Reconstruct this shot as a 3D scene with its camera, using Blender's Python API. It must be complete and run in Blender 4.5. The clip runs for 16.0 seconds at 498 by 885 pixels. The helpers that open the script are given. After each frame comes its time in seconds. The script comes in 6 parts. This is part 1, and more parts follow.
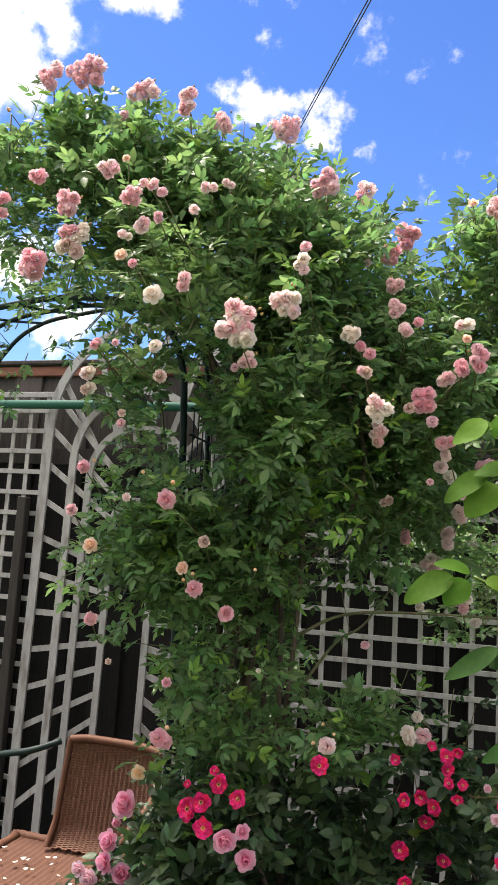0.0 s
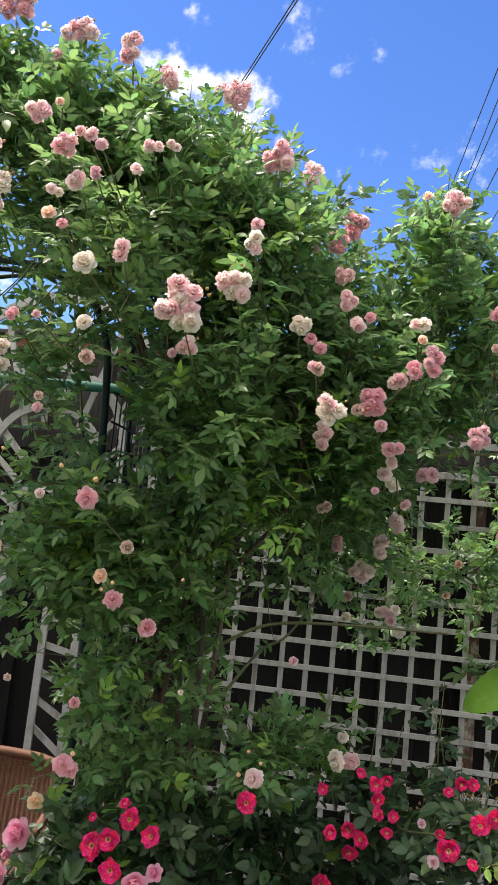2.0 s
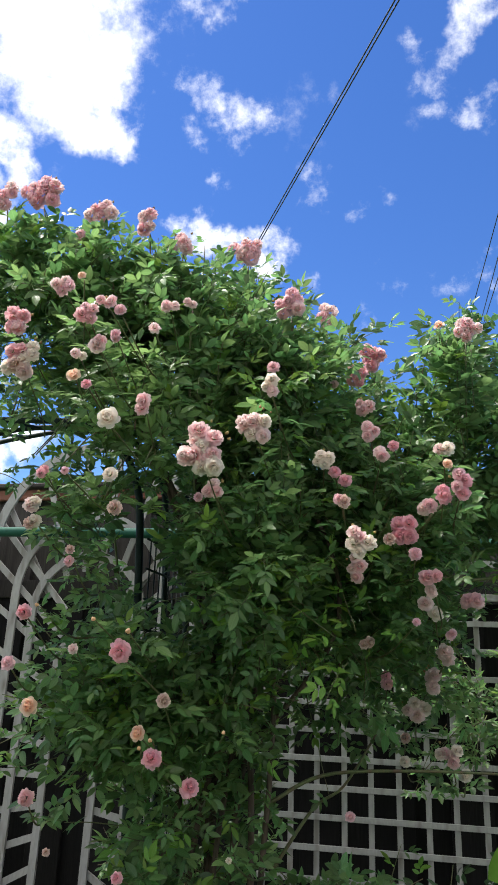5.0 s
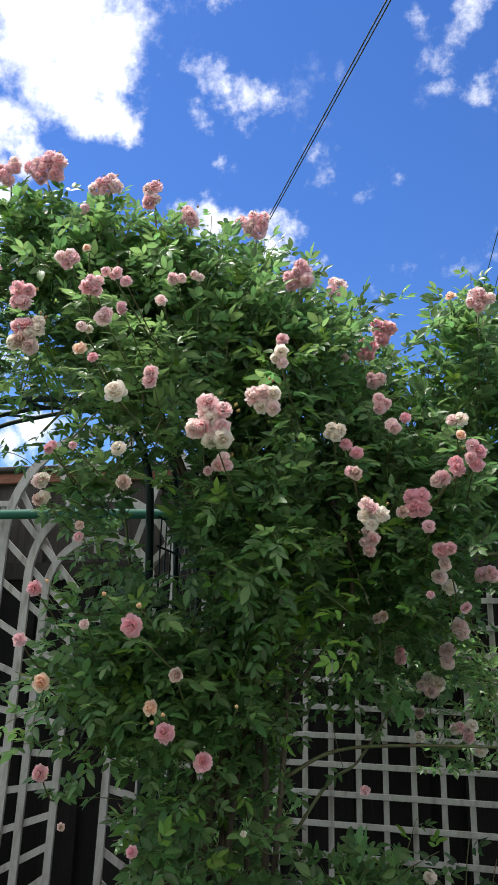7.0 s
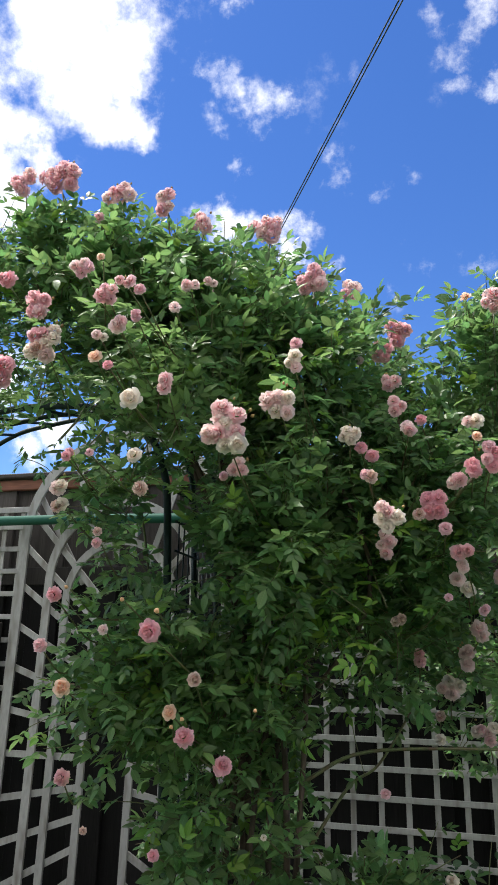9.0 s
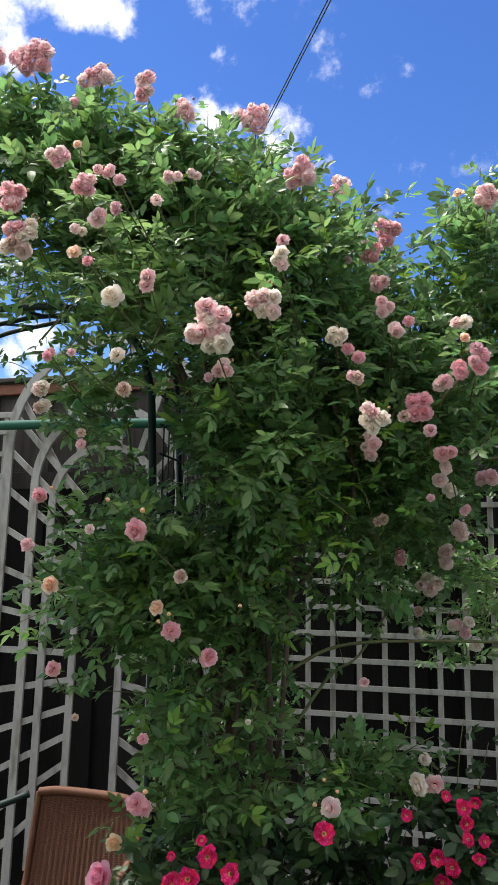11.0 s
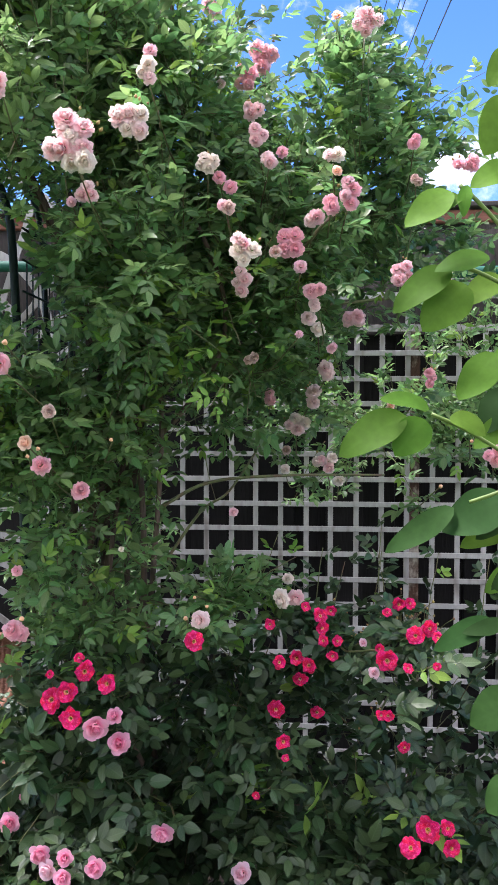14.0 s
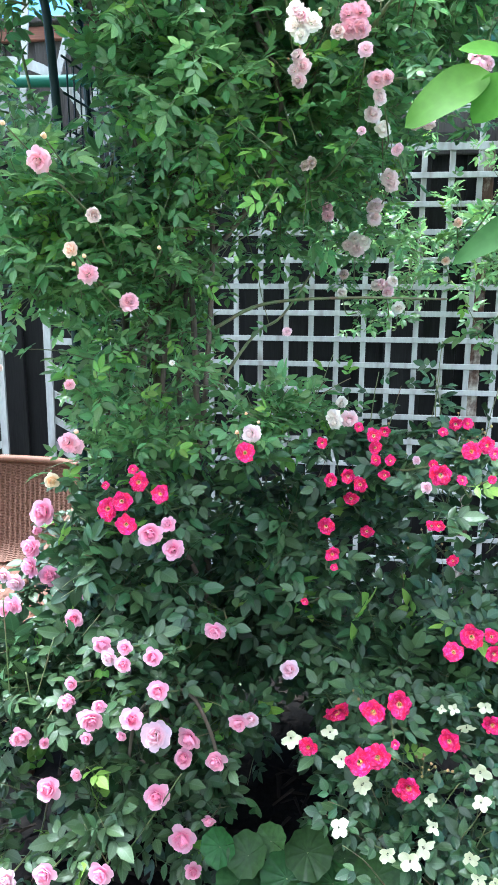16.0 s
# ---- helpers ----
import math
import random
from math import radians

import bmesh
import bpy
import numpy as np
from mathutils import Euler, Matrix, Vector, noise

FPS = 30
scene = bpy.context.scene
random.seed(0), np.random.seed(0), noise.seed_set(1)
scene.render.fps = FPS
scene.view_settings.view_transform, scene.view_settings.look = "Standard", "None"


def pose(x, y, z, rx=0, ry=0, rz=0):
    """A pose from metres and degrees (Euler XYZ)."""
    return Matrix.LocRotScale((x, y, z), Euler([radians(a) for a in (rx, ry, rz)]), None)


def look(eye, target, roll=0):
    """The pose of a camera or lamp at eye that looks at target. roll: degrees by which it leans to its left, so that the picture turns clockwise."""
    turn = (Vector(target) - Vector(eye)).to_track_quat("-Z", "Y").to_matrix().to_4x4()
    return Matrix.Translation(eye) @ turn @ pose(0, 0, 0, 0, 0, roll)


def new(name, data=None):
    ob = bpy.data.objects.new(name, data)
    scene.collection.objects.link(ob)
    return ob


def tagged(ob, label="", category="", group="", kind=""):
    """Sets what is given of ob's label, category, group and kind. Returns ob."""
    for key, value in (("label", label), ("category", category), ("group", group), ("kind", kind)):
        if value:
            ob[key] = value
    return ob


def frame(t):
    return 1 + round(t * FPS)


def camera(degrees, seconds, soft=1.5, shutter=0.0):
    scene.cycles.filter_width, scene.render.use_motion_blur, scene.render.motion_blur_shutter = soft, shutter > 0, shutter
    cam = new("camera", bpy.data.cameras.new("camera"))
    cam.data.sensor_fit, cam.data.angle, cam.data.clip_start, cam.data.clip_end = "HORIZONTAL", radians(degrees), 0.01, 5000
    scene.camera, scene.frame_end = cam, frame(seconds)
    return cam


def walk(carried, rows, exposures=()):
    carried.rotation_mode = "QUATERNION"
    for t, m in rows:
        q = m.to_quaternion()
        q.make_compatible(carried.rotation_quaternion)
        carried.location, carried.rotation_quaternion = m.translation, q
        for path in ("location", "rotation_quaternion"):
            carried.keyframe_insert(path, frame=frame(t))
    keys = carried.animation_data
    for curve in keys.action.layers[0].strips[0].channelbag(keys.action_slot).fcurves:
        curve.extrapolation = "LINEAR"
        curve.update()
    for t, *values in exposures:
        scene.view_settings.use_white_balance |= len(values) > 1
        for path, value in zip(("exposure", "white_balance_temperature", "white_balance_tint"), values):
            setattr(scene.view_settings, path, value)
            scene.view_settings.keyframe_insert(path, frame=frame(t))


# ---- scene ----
cam = camera(38.1, 16.0, soft=1.6)
PATH = [
    (0, (0.179, 0.182, 1.586), (-0.376, 2.084, 1.86), 3.3),
    (0.5, (0.136, 0.253, 1.609), (-0.426, 2.159, 1.837), 4.5),
    (1, (0.102, 0.289, 1.625), (-0.191, 2.244, 1.931), 4.9),
    (1.5, (0.077, 0.304, 1.623), (-0.191, 2.267, 1.893), 5.4),
    (2, (0.077, 0.316, 1.631), (-0.218, 2.279, 1.878), 5.6),
    (2.5, (0.084, 0.314, 1.635), (-0.202, 2.269, 1.942), 5.4),
    (3, (0.098, 0.311, 1.64), (-0.228, 2.255, 1.974), 3.8),
    (3.5, (0.108, 0.321, 1.637), (-0.297, 2.239, 2.03), 3.4),
    (4, (0.111, 0.319, 1.643), (-0.283, 2.219, 2.131), 3.3),
    (4.5, (0.107, 0.309, 1.644), (-0.276, 2.186, 2.215), 2.4),
    (5, (0.111, 0.313, 1.643), (-0.312, 2.174, 2.24), 2.0),
    (5.2, (0.108, 0.313, 1.642), (-0.323, 2.178, 2.22), 1.9),
    (7.3, (0.107, 0.34, 1.626), (-0.356, 2.204, 2.182), 1.3),
    (7.5, (0.118, 0.335, 1.64), (-0.365, 2.193, 2.202), 1.3),
    (8, (0.116, 0.333, 1.637), (-0.407, 2.176, 2.214), 1.2),
    (10.3, (0.118, 0.34, 1.617), (-0.358, 2.236, 2.041), 0.6),
    (10.5, (0.123, 0.349, 1.615), (-0.367, 2.25, 1.999), 0.9),
    (11, (0.111, 0.348, 1.62), (-0.36, 2.266, 1.933), 0.9),
    (11.5, (0.105, 0.358, 1.605), (-0.388, 2.286, 1.805), 2.0),
    (12, (0.111, 0.359, 1.602), (-0.334, 2.305, 1.714), 1.7),
    (12.5, (0.112, 0.36, 1.593), (-0.244, 2.328, 1.655), 1.0),
    (13, (0.115, 0.359, 1.589), (-0.132, 2.344, 1.628), 0.5),
    (13.5, (0.117, 0.351, 1.583), (-0.067, 2.343, 1.602), 0.6),
    (14, (0.123, 0.352, 1.568), (-0.016, 2.346, 1.504), 0.1),
    (14.5, (0.13, 0.357, 1.559), (0.006, 2.351, 1.466), 0.7),
    (15, (0.135, 0.368, 1.536), (0.027, 2.355, 1.338), 1.4),
    (15.5, (0.135, 0.371, 1.518), (-0.008, 2.335, 1.167), 1.5),
    (16, (0.126, 0.384, 1.488), (-0.158, 2.308, 1.026), 0.1),
]
EXPOSURES = [(0.0, 0.88, 7000, 16), (1.5, 0.84, 6950, 15), (2.5, 0.84, 6850, 13), (3.5, 0.56, 6650, 11), (5.0, 0.46, 6500, 9), (8.0, 0.38, 6450, 9), (10.5, 0.46, 6550, 11), (11.5, 0.58, 6550, 13), (12.5, 1.28, 6250, 15), (13.5, 1.28, 6250, 23), (14.5, 1.3, 5950, 21), (15.0, 1.6, 5840, 17), (16.0, 2.32, 5290, 5)]
walk(cam, [(t, look(eye, target, roll)) for t, eye, target, roll in PATH], EXPOSURES)

# ---- light ----
SUN_AZ, SUN_EL = -76.0, 66.0          # degrees from +y towards +x, and above the horizon
world = bpy.data.worlds.new("sky")
scene.world = world
world.use_nodes = True
wn, wl = world.node_tree.nodes, world.node_tree.links
for n in list(wn):
    wn.remove(n)


def wnode(kind, operation="", interpolation_type=""):
    n = wn.new(kind)
    if operation:
        n.operation = operation
    if interpolation_type:
        n.interpolation_type = interpolation_type
    return n


def build_sky():
    out = wnode("ShaderNodeOutputWorld")
    sky = wnode("ShaderNodeTexSky")
    sky.sky_type, sky.sun_disc = "NISHITA", False
    sky.sun_elevation, sky.sun_rotation = radians(SUN_EL), radians(SUN_AZ)
    sky.air_density, sky.dust_density, sky.ozone_density = 1.0, 0.1, 4.0
    blue = wnode("ShaderNodeBackground")
    blue.inputs["Strength"].default_value = 0.11
    deep = wnode("ShaderNodeHueSaturation")
    deep.inputs["Saturation"].default_value, deep.inputs["Hue"].default_value = 1.24, 0.513
    deep.inputs["Value"].default_value = 1.25
    wl.new(sky.outputs[0], deep.inputs["Color"])
    wl.new(deep.outputs[0], blue.inputs["Color"])
    white = wnode("ShaderNodeBackground")
    white.inputs["Color"].default_value = (1.0, 0.99, 0.98, 1)
    white.inputs["Strength"].default_value = 1.25
    tc = wnode("ShaderNodeTexCoord")
    warp = wnode("ShaderNodeTexNoise")
    warp.inputs["Scale"].default_value, warp.inputs["Detail"].default_value, warp.inputs["Roughness"].default_value = 16.0, 8.0, 0.65
    wl.new(tc.outputs["Generated"], warp.inputs["Vector"])
    shift = wnode("ShaderNodeVectorMath", "MULTIPLY_ADD")
    shift.inputs[1].default_value, shift.inputs[2].default_value = (0.15, 0.15, 0.15), (-0.075, -0.075, -0.075)
    ragged = wnode("ShaderNodeTexNoise")
    ragged.inputs["Scale"].default_value, ragged.inputs["Detail"].default_value, ragged.inputs["Roughness"].default_value = 7.0, 9.0, 0.62
    wl.new(tc.outputs["Generated"], ragged.inputs["Vector"])
    wl.new(ragged.outputs["Color"], shift.inputs[0])
    bent = wnode("ShaderNodeVectorMath", "ADD")
    wl.new(tc.outputs["Generated"], bent.inputs[0]), wl.new(shift.outputs[0], bent.inputs[1])
    # cumulus, puff by puff: azimuth from +y towards +x, elevation, angular radius, body
    bodies = []

    def puffs(*rows):
        for a, e, r, b in rows:
            d = wnode("ShaderNodeVectorMath", operation="DISTANCE")
            a, e = radians(a), radians(e)
            d.inputs[1].default_value = (math.sin(a) * math.cos(e), math.cos(a) * math.cos(e), math.sin(e))
            wl.new(bent.outputs[0], d.inputs[0])
            m = wnode("ShaderNodeMapRange", interpolation_type="SMOOTHSTEP")
            m.inputs["From Min"].default_value, m.inputs["From Max"].default_value = r, 0.0
            m.inputs["To Max"].default_value = b
            wl.new(d.outputs["Value"], m.inputs["Value"])
            bodies.append(m.outputs[0])

    # great cumulus
    puffs((-34.8, 44.3, 0.183, 1.00), (-29.9, 43.2, 0.148, 1.00), (-32.6, 46.1, 0.211, 1.00), (-27.6, 40.8, 0.085, 1.00), (-24.9, 39.4, 0.051, 0.90), (-37.4, 44.7, 0.113, 1.00), (-35.4, 35.5, 0.063, 0.90), (-39.6, 37.7, 0.113, 0.90), (-38.5, 33.0, 0.113, 0.95), (-36.0, 49.0, 0.211, 1.00), (-30.1, 49.5, 0.155, 0.90))
    # broken cloud above the roses
    puffs((-14.0, 41.7, 0.062, 0.68), (-16.5, 42.6, 0.054, 0.58), (-18.9, 42.2, 0.045, 0.48), (-19.8, 39.9, 0.049, 0.44), (-12.5, 40.8, 0.042, 0.55), (-17.3, 48.1, 0.042, 0.60), (-18.0, 49.7, 0.056, 0.65), (-23.5, 43.6, 0.056, 0.36))
    # bright cloud behind the crown
    puffs((-20.5, 33.7, 0.042, 0.70), (-17.9, 32.8, 0.056, 0.95), (-14.5, 32.4, 0.048, 0.85), (-12.2, 31.8, 0.059, 1.00), (-11.1, 30.6, 0.031, 0.70), (-8.6, 30.4, 0.034, 0.46))
    # torn cloud
    puffs((8.4, 47.2, 0.070, 0.66), (7.4, 45.5, 0.056, 0.50), (4.4, 44.1, 0.056, 0.52), (3.8, 41.6, 0.039, 0.44), (7.6, 40.1, 0.051, 0.56), (8.8, 41.1, 0.048, 0.60), (5.7, 38.6, 0.031, 0.50), (2.8, 46.5, 0.039, 0.38))
    # wisps
    puffs((-16.8, 36.6, 0.031, 0.50), (-7.9, 36.8, 0.063, 0.42), (-1.2, 35.3, 0.034, 0.44), (-3.8, 34.0, 0.034, 0.40), (-2.6, 27.7, 0.048, 0.38), (4.3, 29.3, 0.038, 0.36), (7.2, 30.6, 0.038, 0.38))
    # low cloud
    puffs((-36.0, 20.3, 0.085, 0.85), (-30.1, 16.6, 0.059, 0.90), (-32.5, 14.6, 0.056, 0.70), (-34.0, 17.3, 0.056, 0.60))
    # low cloud over the fence
    puffs((10.0, 30.3, 0.062, 0.55), (8.1, 28.2, 0.039, 0.68), (6.6, 30.0, 0.042, 0.42), (12.4, 17.9, 0.085, 0.85), (-0.3, 30.0, 0.048, 0.42))
    total = bodies[0]
    for m in bodies[1:]:
        a = wnode("ShaderNodeMath", operation="MAXIMUM")
        wl.new(total, a.inputs[0]), wl.new(m, a.inputs[1])
        total = a.outputs[0]
    # the same scattered fair-weather cloud all round
    far = wnode("ShaderNodeTexNoise")
    far.inputs["Scale"].default_value, far.inputs["Detail"].default_value = 2.2, 3.0
    wl.new(tc.outputs["Generated"], far.inputs["Vector"])
    fm = wnode("ShaderNodeMapRange")
    fm.inputs["From Min"].default_value, fm.inputs["From Max"].default_value = 0.63, 0.9
    wl.new(far.outputs["Fac"], fm.inputs["Value"])
    # unseen cloud bank added on the garden side, soft fill for the fronts
    xyz = wnode("ShaderNodeSeparateXYZ")
    wl.new(tc.outputs["Generated"], xyz.inputs[0])
    thick = wnode("ShaderNodeMapRange", interpolation_type="SMOOTHSTEP")
    thick.inputs["From Min"].default_value, thick.inputs["From Max"].default_value = 0.35, -0.35
    thick.inputs["To Max"].default_value = 0.85
    wl.new(xyz.outputs["Y"], thick.inputs["Value"])
    bank = wnode("ShaderNodeMath", operation="ADD")
    wl.new(fm.outputs[0], bank.inputs[0]), wl.new(thick.outputs[0], bank.inputs[1])
    a = wnode("ShaderNodeMath", operation="MAXIMUM")
    wl.new(total, a.inputs[0]), wl.new(bank.outputs[0], a.inputs[1])
    n1 = wnode("ShaderNodeMath", operation="MULTIPLY_ADD")
    n1.inputs[1].default_value, n1.inputs[2].default_value = 1.8, -0.96
    wl.new(warp.outputs["Fac"], n1.inputs[0])
    s = wnode("ShaderNodeMath", operation="ADD")
    wl.new(a.outputs[0], s.inputs[0]), wl.new(n1.outputs[0], s.inputs[1])
    edge = wnode("ShaderNodeMapRange", interpolation_type="SMOOTHSTEP")
    edge.inputs["From Min"].default_value, edge.inputs["From Max"].default_value = 0.20, 1.0
    wl.new(s.outputs[0], edge.inputs["Value"])
    # no cloud where there is no body
    mix = wnode("ShaderNodeMixShader")
    gate = wnode("ShaderNodeMath", operation="MULTIPLY")
    body = wnode("ShaderNodeMapRange")
    body.inputs["From Max"].default_value = 0.3
    wl.new(a.outputs[0], body.inputs["Value"])
    wl.new(edge.outputs[0], gate.inputs[0]), wl.new(body.outputs[0], gate.inputs[1])
    wl.new(gate.outputs[0], mix.inputs[0])
    wl.new(blue.outputs[0], mix.inputs[1]), wl.new(white.outputs[0], mix.inputs[2])
    wl.new(mix.outputs[0], out.inputs["Surface"])


build_sky()
sun = new("sun", bpy.data.lights.new("sun", "SUN"))
sun.data.energy, sun.data.angle, sun.data.color = 6.0, radians(18), (1.0, 0.95, 0.88)
az, el = radians(SUN_AZ), radians(SUN_EL)
sun.matrix_world = look((math.sin(az) * math.cos(el) * 20, math.cos(az) * math.cos(el) * 20, math.sin(el) * 20), (0, 0, 0))


# ---- materials ----
def mat(name, base, rough=0.6, metal=0.0, vary=0.0, hue=0.0, grain=0.0, scale=(20, 20, 20), bump=0.0, bscale=80.0, second=None, amount=0.5,
        translucent=0.0, radial=None, spec=0.5, island=True, coat=0.0, veins=0.0, relief=0.5, glow=1.0):
    """A node material: base colour varied piece by piece and by grain, a second colour in patches, relief."""
    m = bpy.data.materials.new(name)
    m.use_nodes = True
    nt = m.node_tree
    N, L = nt.nodes, nt.links
    b = N["Principled BSDF"]
    out = N["Material Output"]
    b.inputs["Roughness"].default_value, b.inputs["Metallic"].default_value = rough, metal
    b.inputs["Specular IOR Level"].default_value = spec
    b.inputs["Coat Weight"].default_value = coat
    tc = N.new("ShaderNodeTexCoord")
    mp = N.new("ShaderNodeMapping")
    mp.inputs["Scale"].default_value = scale
    L.new(tc.outputs["Object"], mp.inputs["Vector"])
    col = N.new("ShaderNodeRGB")
    col.outputs[0].default_value = (*base, 1)
    c = col.outputs[0]
    if radial:
        inner, r0, r1 = radial
        ln = N.new("ShaderNodeVectorMath")
        ln.operation = "LENGTH"
        L.new(tc.outputs["Object"], ln.inputs[0])
        mr = N.new("ShaderNodeMapRange")
        mr.interpolation_type = "SMOOTHSTEP"
        mr.inputs["From Min"].default_value, mr.inputs["From Max"].default_value = r0, r1
        L.new(ln.outputs["Value"], mr.inputs["Value"])
        mx = N.new("ShaderNodeMix")
        mx.data_type = "RGBA"
        L.new(mr.outputs[0], mx.inputs["Factor"])
        mx.inputs["A"].default_value = (*inner, 1)
        L.new(c, mx.inputs["B"])
        c = mx.outputs["Result"]
    if second:
        nz = N.new("ShaderNodeTexNoise")
        nz.inputs["Scale"].default_value, nz.inputs["Detail"].default_value = 1.0, 6.0
        L.new(mp.outputs[0], nz.inputs["Vector"])
        mr = N.new("ShaderNodeMapRange")
        mr.inputs["From Min"].default_value, mr.inputs["From Max"].default_value = 0.62 - 0.3 * amount, 0.82 - 0.3 * amount
        L.new(nz.outputs["Fac"], mr.inputs["Value"])
        mx = N.new("ShaderNodeMix")
        mx.data_type = "RGBA"
        L.new(mr.outputs[0], mx.inputs["Factor"])
        L.new(c, mx.inputs["A"])
        mx.inputs["B"].default_value = (*second, 1)
        c = mx.outputs["Result"]
    if vary or hue or grain:
        hs = N.new("ShaderNodeHueSaturation")
        L.new(c, hs.inputs["Color"])
        rnd = N.new("ShaderNodeNewGeometry").outputs["Random Per Island"] if island else N.new("ShaderNodeObjectInfo").outputs["Random"]
        val = N.new("ShaderNodeMapRange")
        val.inputs["To Min"].default_value, val.inputs["To Max"].default_value = 1 - vary, 1 + vary
        L.new(rnd, val.inputs["Value"])
        v = val.outputs[0]
        if grain:
            g = N.new("ShaderNodeTexNoise")
            g.inputs["Scale"].default_value, g.inputs["Detail"].default_value = 4.0, 8.0
            L.new(mp.outputs[0], g.inputs["Vector"])
            gm = N.new("ShaderNodeMapRange")
            gm.inputs["From Min"].default_value, gm.inputs["From Max"].default_value = 0.3, 0.7
            gm.inputs["To Min"].default_value, gm.inputs["To Max"].default_value = 1 - grain, 1 + grain
            L.new(g.outputs["Fac"], gm.inputs["Value"])
            mu = N.new("ShaderNodeMath")
            mu.operation = "MULTIPLY"
            L.new(v, mu.inputs[0]), L.new(gm.outputs[0], mu.inputs[1])
            v = mu.outputs[0]
        L.new(v, hs.inputs["Value"])
        if hue:
            fr = N.new("ShaderNodeMath")
            fr.operation = "MULTIPLY"
            fr.inputs[1].default_value = 17.31
            L.new(rnd, fr.inputs[0])
            f2 = N.new("ShaderNodeMath")
            f2.operation = "FRACT"
            L.new(fr.outputs[0], f2.inputs[0])
            hm = N.new("ShaderNodeMapRange")
            hm.inputs["To Min"].default_value, hm.inputs["To Max"].default_value = 0.5 - hue, 0.5 + hue
            L.new(f2.outputs[0], hm.inputs["Value"])
            L.new(hm.outputs[0], hs.inputs["Hue"])
        c = hs.outputs["Color"]
    if veins:
        uv = N.new("ShaderNodeUVMap")
        uv.uv_map = "leaf"
        sp = N.new("ShaderNodeSeparateXYZ")
        L.new(uv.outputs[0], sp.inputs[0])

        def math_node(op, a, k):
            n = N.new("ShaderNodeMath")
            n.operation = op
            for i, x in enumerate((a, k)):
                if isinstance(x, (int, float)):
                    n.inputs[i].default_value = x
                elif x is not None:
                    L.new(x, n.inputs[i])
            return n.outputs[0]

        side = math_node("ABSOLUTE", math_node("SUBTRACT", sp.outputs["Y"], 0.5), None)
        run = math_node("SUBTRACT", math_node("MULTIPLY", sp.outputs["X"], 8.0), math_node("MULTIPLY", side, 3.4))
        line = math_node("POWER", math_node("ABSOLUTE", math_node("COSINE", math_node("MULTIPLY", run, math.pi), None), None), 14.0)
        rib = N.new("ShaderNodeMapRange")
        rib.inputs["From Min"].default_value, rib.inputs["From Max"].default_value = 0.05, 0.015
        L.new(side, rib.inputs["Value"])
        mark = math_node("MAXIMUM", math_node("MULTIPLY", line, 0.45), rib.outputs[0])
        lift = N.new("ShaderNodeHueSaturation")
        lift.inputs["Value"].default_value, lift.inputs["Saturation"].default_value = 1.9, 0.85
        L.new(c, lift.inputs["Color"])
        mx = N.new("ShaderNodeMix")
        mx.data_type = "RGBA"
        L.new(math_node("MULTIPLY", mark, veins), mx.inputs["Factor"])
        L.new(c, mx.inputs["A"]), L.new(lift.outputs[0], mx.inputs["B"])
        c = mx.outputs["Result"]
        vb = N.new("ShaderNodeBump")
        vb.inputs["Strength"].default_value, vb.inputs["Distance"].default_value, vb.invert = relief, 0.001, True
        L.new(mark, vb.inputs["Height"])
        L.new(vb.outputs[0], b.inputs["Normal"])
    L.new(c, b.inputs["Base Color"])
    if bump:
        bn = N.new("ShaderNodeTexNoise")
        bn.inputs["Scale"].default_value, bn.inputs["Detail"].default_value = bscale, 5.0
        L.new(mp.outputs[0] if bscale < 10 else tc.outputs["Object"], bn.inputs["Vector"])
        bp = N.new("ShaderNodeBump")
        bp.inputs["Strength"].default_value, bp.inputs["Distance"].default_value = bump, 0.004
        L.new(bn.outputs["Fac"], bp.inputs["Height"])
        L.new(bp.outputs[0], b.inputs["Normal"])
    if translucent:
        tr = N.new("ShaderNodeBsdfTranslucent")
        if glow != 1.0:                          # a thin leaf passes more yellow-green than it throws back
            thin = N.new("ShaderNodeHueSaturation")
            thin.inputs["Hue"].default_value, thin.inputs["Value"].default_value = 0.497, glow
            L.new(c, thin.inputs["Color"])
            L.new(thin.outputs[0], tr.inputs["Color"])
        else:
            L.new(c, tr.inputs["Color"])
        ms = N.new("ShaderNodeMixShader")
        ms.inputs[0].default_value = translucent
        L.new(b.outputs[0], ms.inputs[1]), L.new(tr.outputs[0], ms.inputs[2])
        L.new(ms.outputs[0], out.inputs["Surface"])
    return m


LEAF = mat("rose leaf", (0.099, 0.186, 0.060), 0.36, vary=0.42, hue=0.024, translucent=0.5, glow=1.6, spec=0.42, veins=0.2, relief=0.2)
LEAF_NEW = mat("young rose leaf", (0.17, 0.31, 0.05), 0.48, vary=0.3, hue=0.02, translucent=0.40, spec=0.3, veins=0.15, relief=0.2)
LEAF_DARK = mat("shrub rose leaf", (0.032, 0.066, 0.022), 0.42, vary=0.5, hue=0.028, translucent=0.18, spec=0.4, veins=0.35, relief=0.25)
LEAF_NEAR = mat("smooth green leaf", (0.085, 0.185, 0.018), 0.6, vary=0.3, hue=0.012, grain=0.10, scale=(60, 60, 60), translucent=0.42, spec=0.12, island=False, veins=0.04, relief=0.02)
# near leaf again, shade of the lower branch put into its darker colour
LEAF_NEAR_SHADE = mat("smooth green leaf in shade", (0.022, 0.058, 0.012), 0.7, vary=0.3, hue=0.012, grain=0.10, scale=(60, 60, 60), translucent=0.12, spec=0.1, island=False, veins=0.04, relief=0.02)
